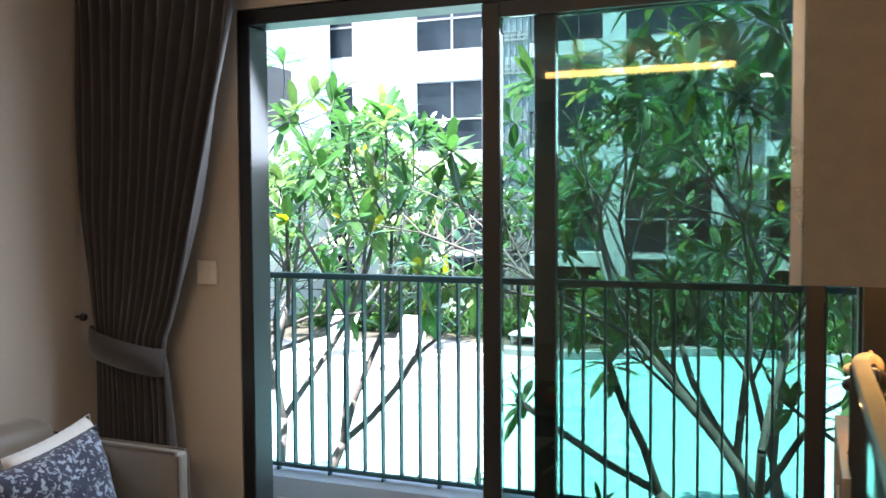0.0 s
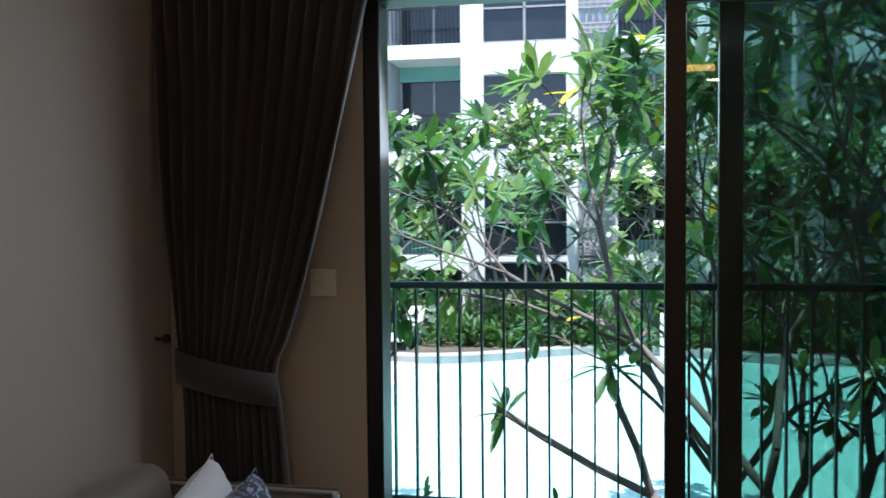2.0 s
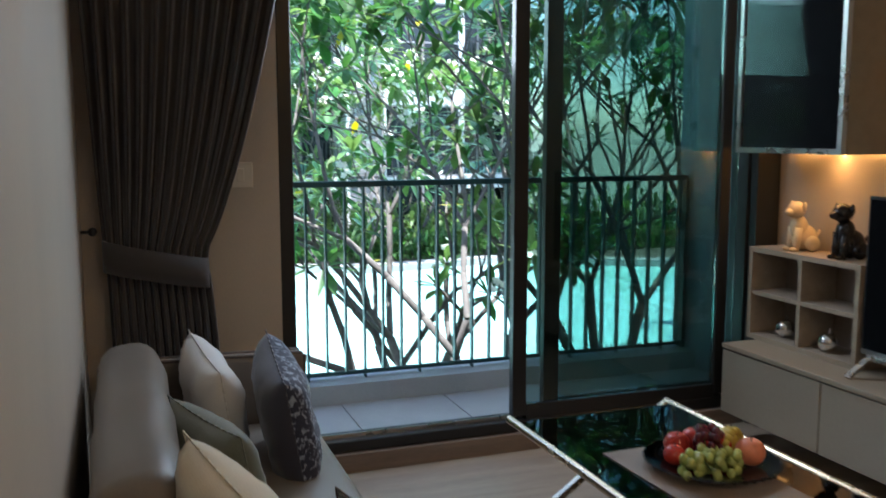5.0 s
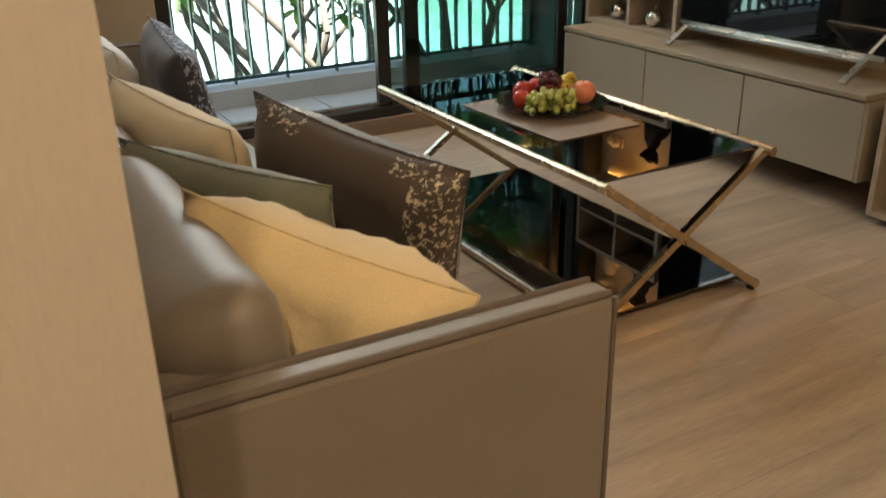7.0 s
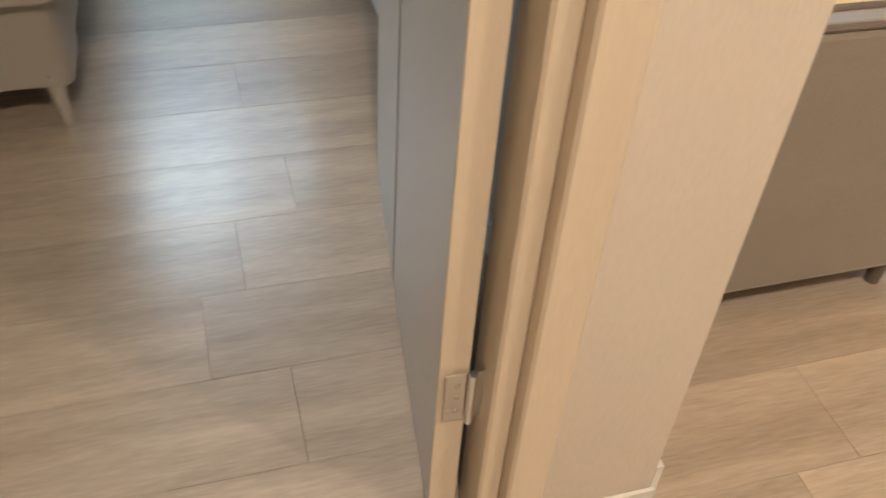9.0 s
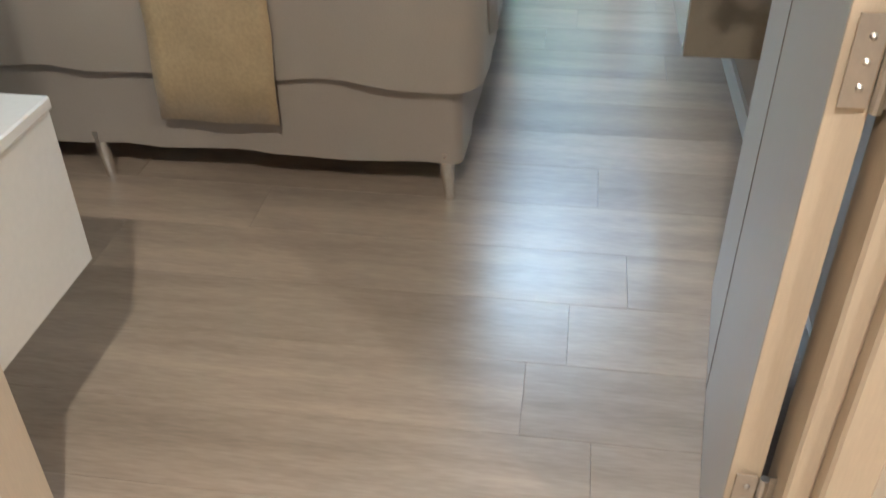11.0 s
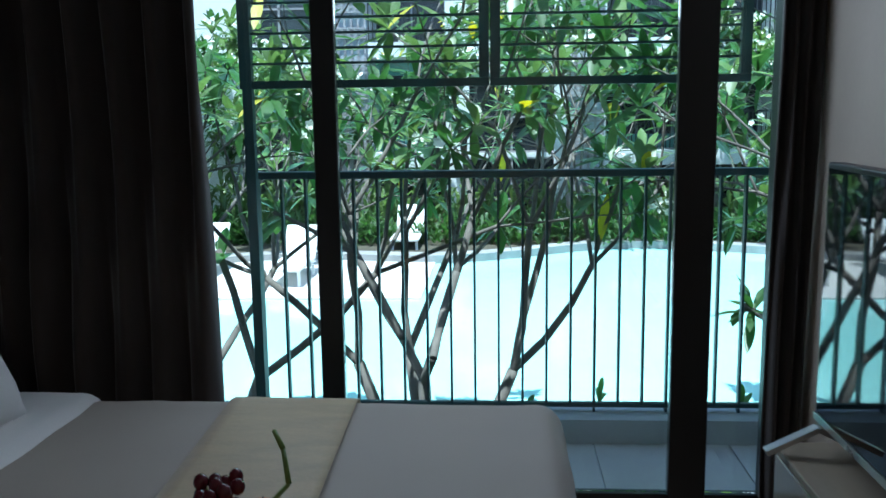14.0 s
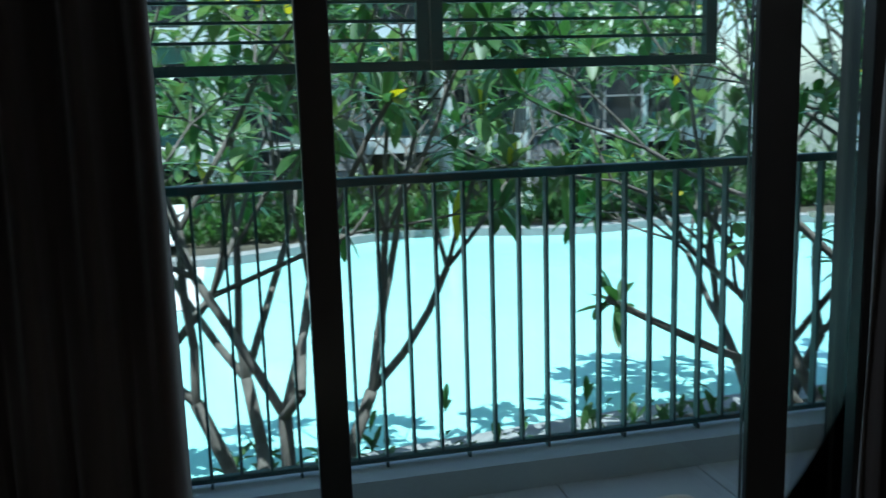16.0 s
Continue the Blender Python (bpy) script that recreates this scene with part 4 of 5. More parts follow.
for y, x in ((-0.85, -2.53), (-1.63, -2.53)):
    put_cushion("pillow", pose(x, y, 0.87, 24, 0, -90), 0.6, 0.46, 0.17, M["napkin"], "grey cotton pillow behind the white one", 31, "bed pillows")

# runner across the bed, hanging over the near side
bm = bmesh.new()
prof = [(BY1 + 0.022, 0.46), (BY1 + 0.02, 0.575), (BY1 - 0.015, 0.627), (BY1 - 0.06, 0.636)]
prof += [(BY1 - 0.06 - (BY1 - BY0 - 0.12) * k / 22, 0.637) for k in range(1, 23)]
prof += [(BY0 + 0.025, 0.629), (BY0 - 0.005, 0.603), (BY0 - 0.024, 0.555), (BY0 - 0.028, 0.45), (BY0 - 0.03, 0.34), (BY0 - 0.03, 0.225)]
rows = []
for y, z in prof:
    s = (y - BY0) / (BY1 - BY0)
    xl = -1.54 - 0.08 * s
    row = []
    for k in range(11):
        x = xl + (0.296 + 0.035 * s) * k / 10
        wv = 0.0035 * noise.noise(Vector((x * 9, y * 6, z * 4)))
        row.append(bm.verts.new((x + 0.004 * math.sin(z * 17), y + (0.004 * math.sin(k * 0.9) - 0.006 if z < 0.6 and y < -1.5 else 0), z + (abs(wv) if z > 0.62 else 0))))
    rows.append(row)
for p, q in zip(rows, rows[1:]):
    for k in range(10):
        bm.faces.new((p[k], p[k + 1], q[k + 1], q[k]))
rn = solid("bed_runner", bm, M["runner"], "gold woven runner laid across the bed", "runner", smooth=True)
rn.modifiers.new("thick", "SOLIDIFY").thickness = 0.003

# fruit, plate and napkin on the bed
QX, QY, QZ = -1.36, -1.275, 0.643
fruit_plate(QX, QY, QZ, 0.13)
QZ += 0.012
for c, m, r, lab in (((0.035, -0.02, 0.04), "orange", 0.042, "bright orange on the bed plate"), ((0.03, 0.075, 0.036), "orange", 0.036, "bright orange on the bed plate"), ((0.085, 0.03, 0.03), "orange", 0.03, "small orange on the bed plate"), ((-0.05, -0.05, 0.036), "peach", 0.036, "pink-red peach on the bed plate"), ((-0.085, 0.01, 0.037), "pear", 0.037, "yellow-green pear on the bed plate")):
    fruit(m, (QX + c[0], QY + c[1], QZ + c[2]), r, M[m], lab)
grapes("red_grapes", (QX - 0.025, QY + 0.045, QZ), (0.04, 0.04, 0.11), 30, 0.013, M["red_grape"], "dark red grapes heaped on the bed plate", 9)
bm = bmesh.new()
pts = [(QX + 0.04, QY + 0.05, QZ + 0.06), (QX + 0.08, QY + 0.07, QZ + 0.10), (QX + 0.065, QY + 0.1, QZ + 0.15), (QX + 0.045, QY + 0.12, QZ + 0.175)]
for a, b in zip(pts, pts[1:]):
    tube(bm, a, b, 0.005, 0.004, 8)
solid("stem_sprig", bm, M["stalk"], "curved green stalk rising from the fruit", "stalk", smooth=True)
nk = thing("napkin", "grey cloth napkin gathered in a jewelled ring", "napkin", at=(-1.2, -1.44, 0.665))
bm = bmesh.new()
for side, length in ((1, 0.18), (-1, 0.085)):
    g = []
    for k in range(9):
        q = k / 8
        row = []
        for j in range(29):
            u = j / 14 - 1
            a = u * radians(46) * (0.25 + 0.75 * q)
            r = 0.004 + length * q * (1 - 0.12 * abs(math.sin(j * 1.3)))
            fold = math.cos(j * math.pi / 2) * 0.020 * (0.35 + q) + 0.028 + 0.012 * q * math.sin(3 * u)
            row.append(bm.verts.new((-1.31 + side * r * math.cos(a), -1.44 + (r * math.sin(a) + 0.014 * u) + 0.02 * q * side, 0.641 + max(0.004, fold))))
        g.append(row)
    for r0, r1 in zip(g, g[1:]):
        for j in range(28):
            bm.faces.new((r0[j], r0[j + 1], r1[j + 1], r1[j]))
part("cloth", bm, M["napkin"], nk, smooth=True).modifiers.new("thick", "SOLIDIFY").thickness = 0.004
bm = bmesh.new()
for k in range(14):
    a = 2 * math.pi * k / 14
    for dx in (-0.009, 0, 0.009):
        ball(bm, (-1.31 + dx, -1.44 + 0.024 * math.cos(a), 0.669 + 0.024 * math.sin(a)), 0.0062, u=8, v=6)
part("ring", bm, M["chrome"], nk, "glittering napkin ring", True)

bench("wall_bench", -0.293, -0.061, -1.718, -0.60, 0.313, 0.605, (-1.16,), "wall-hung taupe bench below the bedroom television", -1)
television("television", -0.21, -1.70, -0.609, 0.666, 1.248, 0.605, -1, "black flat television on silver feet on the bench")
ns = thing("low_cabinet", "plain white laminate wall-hung cabinet beside the door", "cabinet", at=(-1.75, -2.92, 0.33))
part("body", round_box(-2.15, -1.375, -3.08, -2.79, 0.33, 0.611, 0.002, 1), M["cab_white"], ns)
part("top", round_box(-2.16, -1.345, -3.08, -2.765, 0.612, 0.634, 0.003, 1), M["cab_white"], ns)
part("side_panel", bx(-1.374, -1.35, -3.08, -2.77, 0.332, 0.6105), M["cab_white"], ns)

# ---- recessed lamps of the hall and rooms, added sky fill in the door openings ----
for x, y, e in ((1.0, -4.4, 2.6), (-0.6, -4.5, 4), (2.4, -5.0, 1.5)):
    d = thing("downlight", "round recessed warm ceiling downlight", "lamp", "ceiling downlights", (x, y, CEIL))
    bm = bmesh.new()
    lathe(bm, [(0.055, -0.012), (0.055, 0.0), (0.042, 0.0), (0.042, -0.012), (0.055, -0.012)], (x, y, CEIL - 0.001), 24)
    part("trim", bm, M["ceiling"], d)
    bm = bmesh.new()
    tube(bm, (x, y, CEIL - 0.008), (x, y, CEIL - 0.002), 0.041, seg=24)
    part("lamp_disc", bm, M["lamp_glow"], d)
    lamp("downlight_lamp", "AREA", look((x, y, CEIL - 0.02), (x, y, 0)), e, (1.0, 0.82, 0.60), 0.09)
lamp("led_lamp", "AREA", look((2.97, -0.43, 1.268), (2.98, -0.43, 0.85)), 0.6, (1.0, 0.5, 0.14), 0.02, 0.5)

bulk = tagged(link("ceiling_bulkhead", bx(0.85, 2.3, -3.95, -3.6, 2.40, CEIL - 0.001), M["ceiling"]), "white ceiling bulkhead with a warm lit edge", "bulkhead", kind="structure")
part("led_strip", bx(0.9, 2.25, -3.598, -3.592, 2.405, 2.45), M["led"], bulk, "warm LED strip")
# Added fill lamps high in the door openings stand in for skylight.
for x, e in ((1.75, 6.0), (-1.2, 5.5)):
    wl = lamp("sky_fill_lamp", "AREA", look((x, 0.15, 1.85), (x, -2.0, 0.4)), e, (0.90, 0.96, 1.0), 1.9, 0.5)


# ---- outside: ground, pool, deck ----
GZ = -1.65
struct("ground", M["ground"], "earth and lawn reaching the horizon", (-400, 400, 1.301, 900, -2.4, GZ - 0.35))
bm = bmesh.new()
near = [(x, 5.35 + 0.25 * math.sin(x * 0.5)) for x in np.linspace(-14, 22, 60)]
far = [(x, 15.1 + 0.9 * math.sin(x * 0.28 + 0.6) + 0.5 * math.sin(x * 0.9)) for x in np.linspace(22, -14, 60)]
ring = [bm.verts.new((x, y, GZ)) for x, y in near + far]
bm.faces.new(ring)
tagged(link("water", bm, M["water"]), "pale turquoise swimming pool water", kind="structure")


def strip(pts, w0, w1, z0, z1):
    bm = bmesh.new()
    pr = []
    for x, y in pts:
        pr.append([bm.verts.new((x, y + w0, z0)), bm.verts.new((x, y + w0, z1)), bm.verts.new((x, y + w1, z1)), bm.verts.new((x, y + w1, z0))])
    for p, q in zip(pr, pr[1:]):
        for k in range(4):
            bm.faces.new((p[k], q[k], q[(k + 1) % 4], p[(k + 1) % 4]))
    return bm


tagged(link("coping_far", strip(far, 0.0, 0.45, GZ - 0.3, GZ + 0.16), M["coping"]), "grey stone coping on the far pool edge", kind="structure")
tagged(link("coping_near", strip(near, -0.32, 0.0, GZ - 0.3, GZ + 0.05), M["coping"]), "grey stone coping on the near pool edge", kind="structure")
tagged(link("planting_bed", strip(near, -4.1, -0.33, GZ - 0.3, GZ + 0.02), M["soil"]), "dark planting soil below the balcony", kind="structure")
tagged(link("far_bed", strip(far, 0.46, 6.2, GZ - 0.3, GZ + 0.12), M["soil"]), "planted strip behind the pool", kind="structure")
bm = bmesh.new()
box(bm, -13.5, -2.2, 11.3, 17.6, GZ - 0.3, GZ + 0.03)
tagged(link("pool_deck", bm, M["deck"]), "sunlit pale stone pool deck", kind="structure")
for k, (x, y) in enumerate(((-4.6, 13.0), (-6.4, 13.4), (-2.9, 16.4))):
    lg = thing("sun_lounger", "white plastic sun lounger on the deck", "lounger", "loungers on the deck", (x, y, GZ + 0.03))
    part("seat", round_box(x - 0.3, x + 0.3, y - 0.9, y + 0.4, GZ + 0.30, GZ + 0.37, 0.02, 1), M["lounger"], lg)
    part("backrest", move(round_box(-0.3, 0.3, 0, 0.7, 0, 0.06, 0.02, 1), pose(x, y + 0.38, GZ + 0.33, 50, 0, 0)), M["lounger"], lg)
    for a in (-0.25, 0.25):
        for b in (-0.8, 0.35):
            part("leg", bx(x + a - 0.025, x + a + 0.025, y + b - 0.025, y + b + 0.025, GZ + 0.03, GZ + 0.30), M["lounger"], lg)
po = thing("pool_rail_post", "slim white post at the pool edge", "post", at=(2.6, 15.4, GZ + 0.15))
bm = bmesh.new()
tube(bm, (2.6, 15.4, GZ + 0.1), (2.6, 15.4, GZ + 1.0), 0.035)
part("post", bm, M["lounger"], po)


# ---- facing apartment house ----
FY = 21.0
house = thing("apartment_building", "white apartment house with dark windows and balconies", "building", at=(0, FY, GZ))
FLOORS = (-1.95, 0.2, 3.05, 5.9, 8.75)
bm = bmesh.new()
box(bm, -26, 11.7, FY + 1.6, FY + 9, -1.8, 12)
part("wall", bm, M["facade"], house)
bays = [("win", -17.2), ("bal", -14.6), ("win", -12.0), ("win", -7.75), ("lou", -5.33), ("bal", -4.33), ("win", -1.72), ("lou", 0.78), ("bal", 1.8), ("bal", 4.1), ("lou", 6.2), ("win", 7.25), ("bal", 9.6)]
for kind, x in bays:
    w = {"win": 2.2, "bal": 2.0, "lou": 0.98}[kind]
    for z in FLOORS:
        if kind == "win":
            zs, ze = z + 0.02, z + 1.95
            wd = part("window", bx(x, x + w, FY + 0.10, FY + 0.13, zs, ze), M["dark_glass"], house)
            for a in ((x - 0.04, x + w + 0.04, zs - 0.05, zs), (x - 0.04, x + w + 0.04, ze, ze + 0.05), (x + w / 2 - 0.03, x + w / 2 + 0.03, zs, ze), (x, x + w, zs + 0.85, zs + 0.9)):
                part("frame", bx(a[0], a[1], FY + 0.03, FY + 0.099, a[2], a[3]), M["louvre"], wd)
        elif kind == "bal":
            part("window", bx(x + 0.05, x + w - 0.05, FY + 1.5, FY + 1.55, z, z + 2.05), M["dark_glass"], house)
            part("lintel", bx(x, x + w, FY + 1.35, FY + 1.58, z + 2.06, z + 2.52), M["teal_wall"], house)
            part("mullion", bx(x + w / 2 - 0.03, x + w / 2 + 0.03, FY + 1.44, FY + 1.49, z, z + 2.05), M["louvre"], house)
            bm = bmesh.new()
            box(bm, x, x + w, FY - 0.02, FY + 0.03, z + 0.95, z + 1.0)
            for k in range(19):
                xx = x + 0.02 + k * (w - 0.04) / 18
                box(bm, xx - 0.012, xx + 0.012, FY - 0.01, FY + 0.02, z + 0.05, z + 0.95)
            part("balcony_rail", bm, M["black"], house)
            part("balcony_floor", bx(x, x + w, FY - 0.05, FY + 1.59, z - 0.38, z), M["facade"], house)
        else:
            bm = bmesh.new()
            for k in range(6):
                xx = x + 0.05 + k * (w - 0.1) / 5
                box(bm, xx - 0.03, xx + 0.03, FY - 0.06, FY - 0.02, z - 0.3, z + 2.5)
            for zz in (z + 0.1, z + 0.75, z + 1.4, z + 2.05):
                for d in (0, 0.12, 0.24):
                    box(bm, x, x + w, FY - 0.09, FY - 0.061, zz + d, zz + d + 0.05)
            part("louvre_screen", bm, M["louvre"], house, "grey vertical louvre screen")
# wall piers between the bays, with the openings left free
spans = sorted((x, x + {"win": 2.2, "bal": 2.0, "lou": 0.98}[k], k) for k, x in bays)
edge = -26.0
for a, b, k in spans:
    if a > edge + 0.02:
        part("pier", bx(edge, a, FY, FY + 1.595, -1.8, 12), M["facade"], house)
    if k == "lou":
        part("pier", bx(a, b, FY, FY + 1.595, -1.8, 12), M["facade_grey"], house)
    if k == "win":
        zs = [-1.8] + [v for z in FLOORS for v in (z - 0.03, z + 2.0)] + [12]
        for z0, z1 in zip(zs[::2], zs[1::2]):
            if z1 > z0 + 0.05:
                part("spandrel", bx(a, b, FY + 0.002, FY + 1.593, z0, z1), M["facade"], house)
    edge = b
part("pier", bx(edge, 11.7, FY, FY + 1.595, -1.8, 12), M["facade"], house)
side = thing("apartment_wing", "white side wing with barred windows", "building", at=(-12.5, 8, GZ))
part("wall", bx(-16, -10.5, 6, 20.9, -1.8, 10), M["facade"], side)
for z in (0.5, 3.3, 6.1):
    for y in (9, 13, 17):
        part("window", bx(-10.49, -10.44, y, y + 1.6, z + 0.3, z + 1.9), M["dark_glass"], side)


# ---- plants ----
def leaf_blade(verts, faces, base, d, up, length, width, droop):
    """One long oval leaf, folded along its rib, added to the lists."""
    side = d.cross(up)
    if side.length < 1e-4:
        side = Vector((1, 0, 0))
    side.normalize()
    n0 = len(verts)
    for s, w in ((0.0, 0.12), (0.3, 0.75), (0.62, 1.0), (0.86, 0.62), (1.0, 0.06)):
        c = base + d * (length * s) - up * 0 + Vector((0, 0, -droop * length * s * s))
        lift = side.cross(d).normalized() * (0.10 * width * w)
        verts.extend((c - side * (width / 2 * w) + lift, c, c + side * (width / 2 * w) + lift))
    for k in range(4):
        a = n0 + 3 * k
        faces.extend(((a, a + 1, a + 4, a + 3), (a + 1, a + 2, a + 5, a + 4)))


def mesh_from(name, verts, faces, material, parent, label="", smooth=True):
    me = bpy.data.meshes.new(name)
    me.from_pydata([tuple(v) for v in verts], [], faces)
    me.materials.append(material)
    for p in me.polygons:
        p.use_smooth = smooth
    ob = new(name, me)
    ob.parent = parent
    ob.matrix_parent_inverse = Matrix.Translation(parent.matrix_basis.translation).inverted()
    if label:
        tagged(ob, label)
    return ob


def fast_tube(v, f, a, b, r, r2, seg=7):
    q = (b - a).to_track_quat("Z", "Y")
    n = len(v)
    for c, rr in ((a, r), (b, r2)):
        for k in range(seg):
            w = 2 * math.pi * k / seg
            v.append(c + q @ Vector((rr * math.cos(w), rr * math.sin(w), 0)))
    for k in range(seg):
        f.append((n + k, n + (k + 1) % seg, n + seg + (k + 1) % seg, n + seg + k))
    f.append(tuple(n + seg + k for k in range(seg)))


def frangipani(x, y, height, spread, seed, stems=3, depth=5, label="frangipani tree with grey forking limbs", leaf_size=1.0, lean=(0, 0), flowers=0.25, pale=0.25):
    """Forking grey limbs; each tip carries a rosette of long leaves, some with white blossom."""
    rnd = random.Random(seed)
    t = thing("frangipani_tree", label, "tree", "frangipani trees", (x, y, GZ))
    wood_v, wood_f = [], []
    V = {"leaf": ([], []), "leaf_pale": ([], []), "blossom": ([], []), "leaf_yellow": ([], [])}

    def rosette(p, d, size):
        if p.y < 1.75:
            return
        n = rnd.randint(9, 13)
        key = "leaf_pale" if rnd.random() < pale else "leaf"
        a0 = rnd.uniform(0, 6)
        q = d.to_track_quat("Z", "Y")
        for k in range(n):
            a = a0 + k * 2.4
            el = radians(rnd.uniform(-12, 62))
            dd = q @ Vector((math.cos(a) * math.cos(el), math.sin(a) * math.cos(el), math.sin(el)))
            kk = "leaf_yellow" if rnd.random() < 0.012 else key
            leaf_blade(*V[kk], p - d * rnd.uniform(0, 0.09), dd.normalized(), Vector((0, 0, 1)), size * rnd.uniform(0.19, 0.31), size * rnd.uniform(0.062, 0.092), rnd.uniform(0.0, 0.3))
        if rnd.random() < flowers:
            for k in range(rnd.randint(4, 8)):
                c = p + d * rnd.uniform(0.10, 0.17) + Vector((rnd.uniform(-1, 1), rnd.uniform(-1, 1), rnd.uniform(-0.5, 1))) * 0.06 * leaf_size
                ax = Vector((rnd.uniform(-1, 1), rnd.uniform(-1, 0.2), rnd.uniform(0, 1))).normalized()
                qq = ax.to_track_quat("Z", "Y")
                for j in range(5):
                    a = j * 1.2566
                    leaf_blade(*V["blossom"], c, (qq @ Vector((math.cos(a), math.sin(a), 0.35))).normalized(), ax, 0.036 * leaf_size, 0.026 * leaf_size, 0.0)

    def limb(p, d, length, r, level):
        steps = 3
        for k in range(steps):
            nd = (d + Vector((rnd.uniform(-1, 1), rnd.uniform(-1, 1), rnd.uniform(-0.1, 0.5))) * 0.16).normalized()
            if p.y + nd.y * length < 2.1:
                nd.y = abs(nd.y)
            q = p + nd * (length / steps)
            r2 = r * 0.93
            fast_tube(wood_v, wood_f, p, q, r, r2)
            p, d, r = q, nd, r2
        if level <= 0:
            rosette(p, d, leaf_size)
            return
        n = 3 if rnd.random() < 0.45 else 2
        a0 = rnd.uniform(0, 6.28)
        q = d.to_track_quat("Z", "Y")
        for k in range(n):
            a = a0 + 6.283 * k / n + rnd.uniform(-0.4, 0.4)
            tilt = radians(rnd.uniform(22, 44))
            nd = q @ Vector((math.cos(a) * math.sin(tilt), math.sin(a) * math.sin(tilt), math.cos(tilt)))
            nd = (nd + Vector((0, 0, 0.12))).normalized()
            limb(p, nd, length * rnd.uniform(0.66, 0.85), r * 0.72, level - 1 if rnd.random() < 0.88 else 0)

    for s in range(stems):
        a = 6.283 * s / stems + rnd.uniform(-0.5, 0.5)
        d = Vector((math.cos(a) * spread + lean[0], math.sin(a) * spread * 0.8 + lean[1], 1.0)).normalized()
        limb(Vector((x + 0.07 * math.cos(a), y + 0.07 * math.sin(a), GZ)), d, height * 0.40, 0.052 if stems > 2 else 0.06, depth)
    mesh_from("trunk", wood_v, wood_f, M["bark"], t, "forking grey trunk and limbs")
    for key, lab in (("leaf", ""), ("leaf_pale", ""), ("leaf_yellow", "yellowed leaves"), ("blossom", "white blossom")):
        if V[key][0]:
            mesh_from("crown" if key != "blossom" else "blossom", *V[key], M[key], t, lab)
    return t


# before the living room and the bedroom
frangipani(2.75, 3.3, 3.6, 0.55, 11, 4, 4, "frangipani tree spreading before the living room balcony", lean=(-0.22, 0.0), flowers=0.12, pale=0.45)
frangipani(2.6, 4.5, 2.6, 0.45, 16, 3, 4, "low bright frangipani tree beside the pool", lean=(-0.05, 0.0), flowers=0.15, pale=0.6)
frangipani(4.4, 3.5, 4.2, 0.5, 12, 4, 5, "dense dark frangipani tree beside the balcony", lean=(0.0, 0.0), flowers=0.08, pale=0.1)
frangipani(-1.5, 3.4, 3.3, 0.36, 23, 4, 4, "frangipani tree spreading before the bedroom balcony", lean=(0.08, 0.0), flowers=0.1, pale=0.3)
frangipani(-3.1, 3.2, 3.2, 0.35, 24, 3, 4, "frangipani tree beside the bedroom balcony", lean=(0.0, 0.1), flowers=0.2, pale=0.5)
frangipani(6.8, 4.0, 4.6, 0.5, 25, 4, 5, "tall dark frangipani tree along the house", flowers=0.1, pale=0.1)
# across the pool
for k, (x, y, h) in enumerate(((-7.6, 16.8, 4.0), (-5.4, 19.4, 3.4), (-0.6, 18.3, 4.4), (1.6, 18.8, 4.0), (4.2, 18.6, 4.4), (7.0, 18.4, 4.2), (10.0, 18.8, 4.6), (13.5, 19.5, 5.0), (-10.0, 19.0, 4.0))):
    frangipani(x, y, h, 0.55, 40 + k, 3, 4, "frangipani tree in blossom across the pool", 1.7, flowers=0.75, pale=0.6)


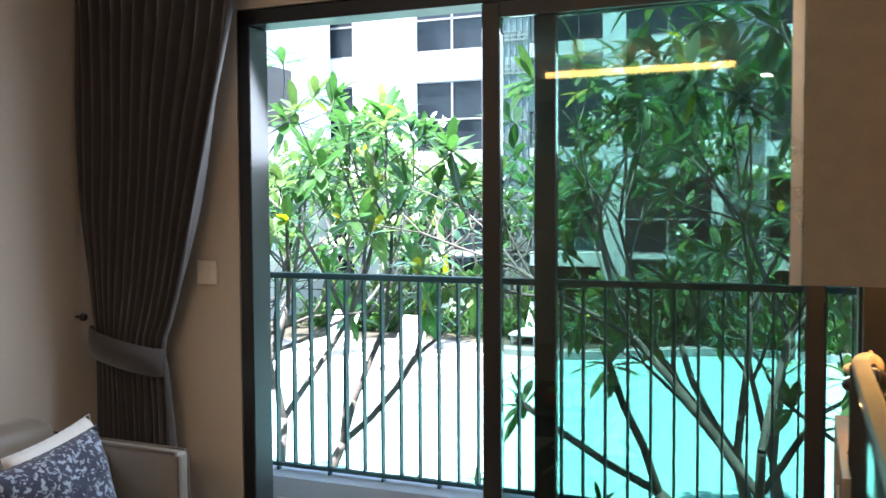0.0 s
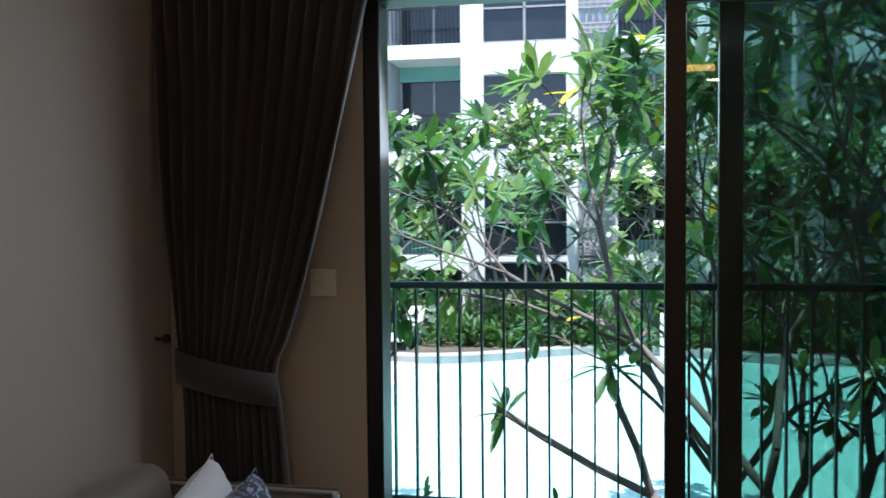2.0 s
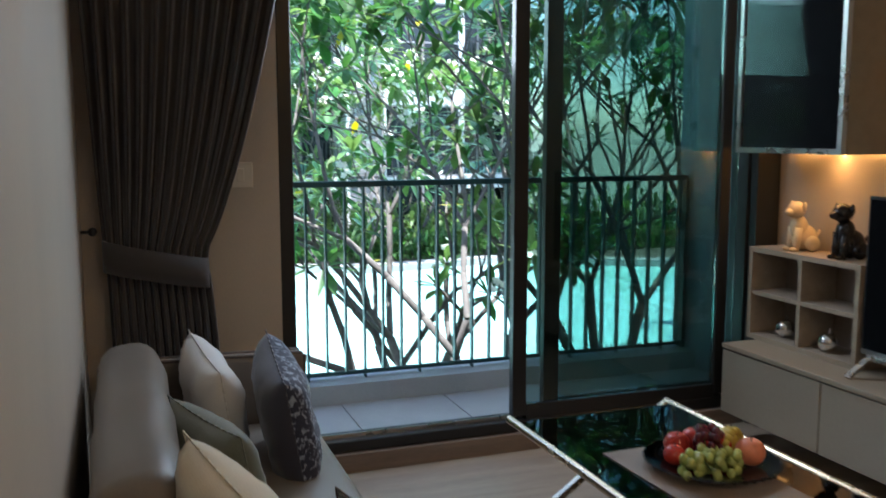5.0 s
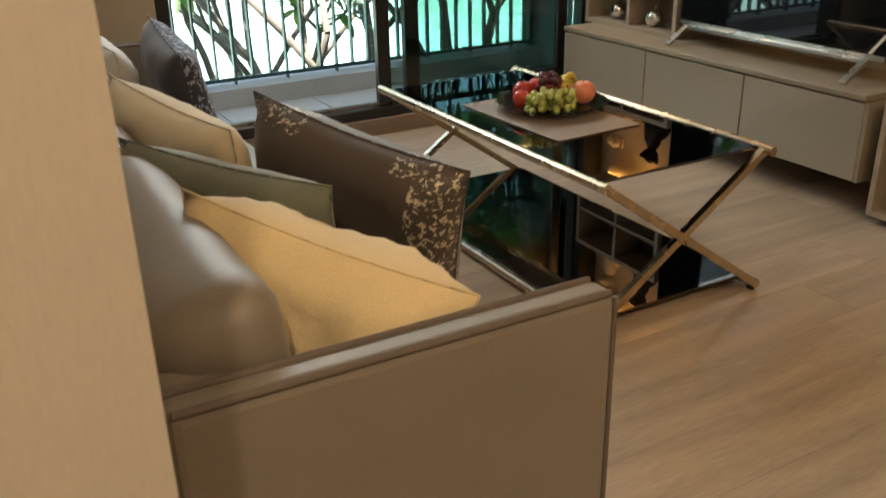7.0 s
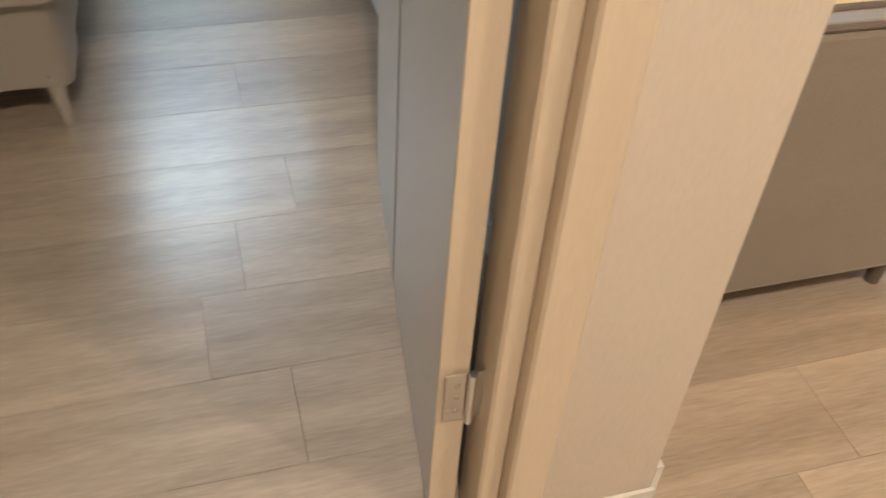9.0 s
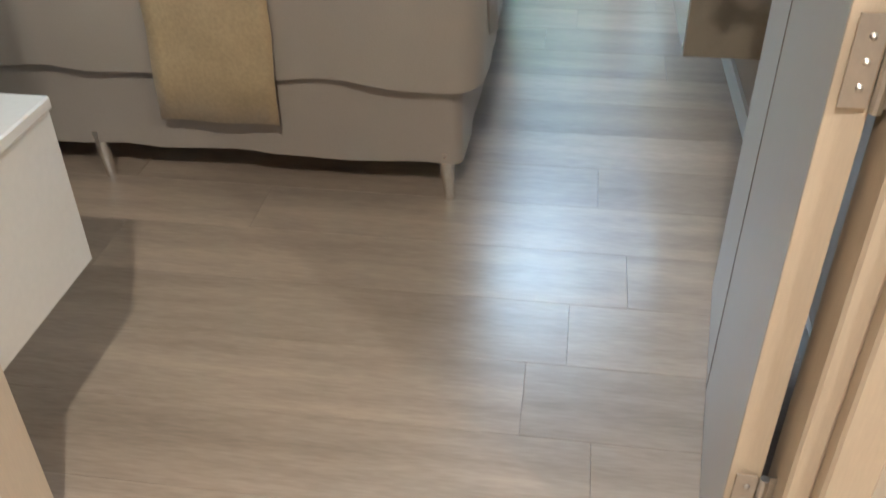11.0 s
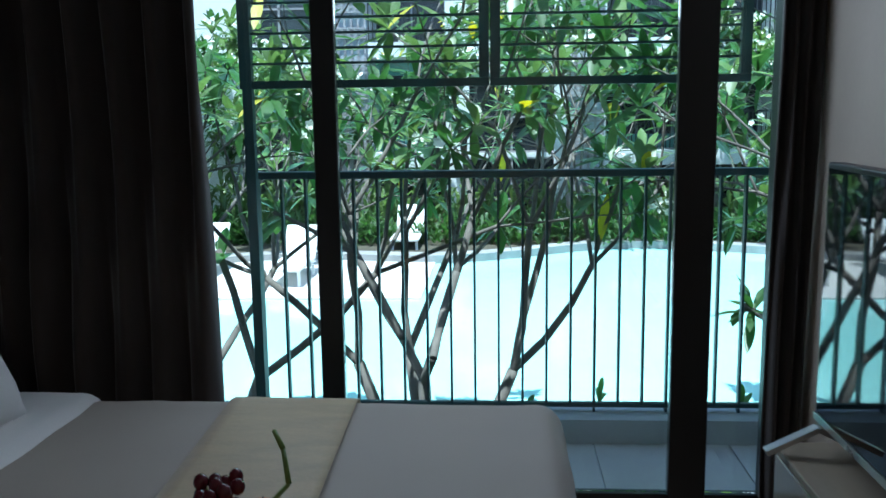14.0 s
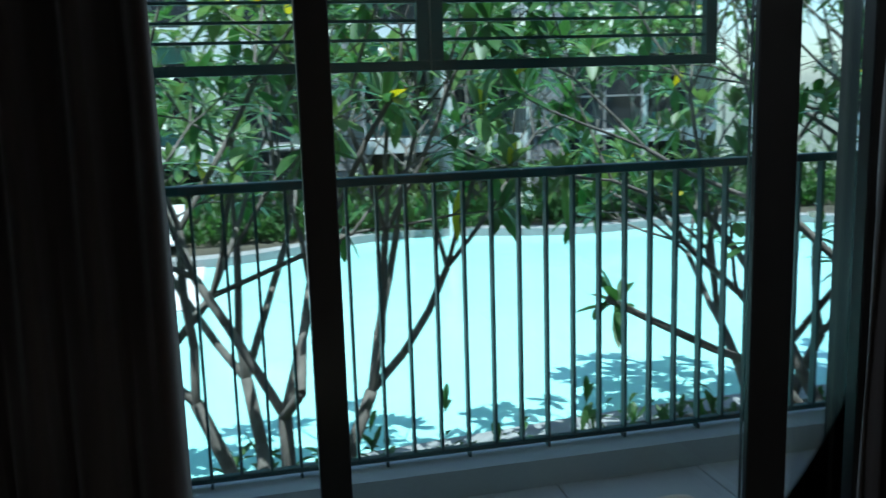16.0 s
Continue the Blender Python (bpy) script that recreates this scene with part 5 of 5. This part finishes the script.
def shrub_stuff(name, x0, x1, y0, y1, h, count, size, material, label, seed):
    rnd = random.Random(seed)
    v, f = [], []
    for k in range(count):
        p = Vector((rnd.uniform(x0, x1), rnd.uniform(y0, y1), GZ + 0.05))
        hh = h * rnd.uniform(0.3, 1.0)
        for j in range(7):
            a, el = rnd.uniform(0, 6.283), radians(rnd.uniform(25, 85))
            d = Vector((math.cos(a) * math.cos(el), math.sin(a) * math.cos(el), math.sin(el)))
            leaf_blade(v, f, p + Vector((0, 0, hh * rnd.random())), d, Vector((0, 0, 1)), size * rnd.uniform(0.6, 1.3), size * 0.22, rnd.uniform(0.1, 0.6))
    me = bpy.data.meshes.new(name)
    me.from_pydata([tuple(q) for q in v], [], f)
    me.materials.append(material)
    return tagged(new(name, me), label, "plants", kind="stuff")


shrub_stuff("hedge", -9, 20, 16.2, 17.6, 0.75, 1500, 0.34, M["hedge"], "low leafy green hedge behind the pool", 60)
shrub_stuff("shrubs", -9, 20, 17.4, 20.4, 1.3, 900, 0.5, M["leaf_pale"], "light green shrubs before the facing house", 61)
shrub_stuff("bed_plants", -6, 10, 1.6, 4.8, 0.5, 700, 0.26, M["hedge"], "low green plants under the balcony trees", 62)

# ---- pieces: balcony tiles, then the floor planks ----
balcony_floor = bpy.data.objects["balcony"]
tile_mesh = {}
for i in range(12):
    for j in range(2):
        x0, y0 = -3.38 + i * 0.57, 0.145 + j * 0.468
        if "t" not in tile_mesh:
            bm = round_box(0.002, 0.566, 0.002, 0.464, 0, 0.008, 0.002, 1)
            me = bpy.data.meshes.new("tile")
            bm.to_mesh(me)
            me.materials.append(M["tile"])
            tile_mesh["t"] = me
        ob = new("tile", tile_mesh["t"])
        ob.parent = balcony_floor
        ob.location = (x0, y0, -0.0615)

floor_base = bpy.data.objects["floor"]
bm = round_box(0.0003, 1.2197, 0.0003, 0.1957, 0, 0.006, 0.0005, 1)
plank_mesh = bpy.data.meshes.new("plank")
bm.to_mesh(plank_mesh)
plank_mesh.materials.append(M["plank"])
rnd = random.Random(4)
for j in range(32):
    y0 = -0.02 - 0.196 * (j + 1)
    off = rnd.uniform(0, 1.2)
    for i in range(8):
        x0 = -4.4 + off + i * 1.22
        if x0 < -4.2 or x0 > 3.0:
            continue
        ob = new("plank", plank_mesh)
        ob.parent = floor_base
        ob.location = (x0, y0, -0.006)
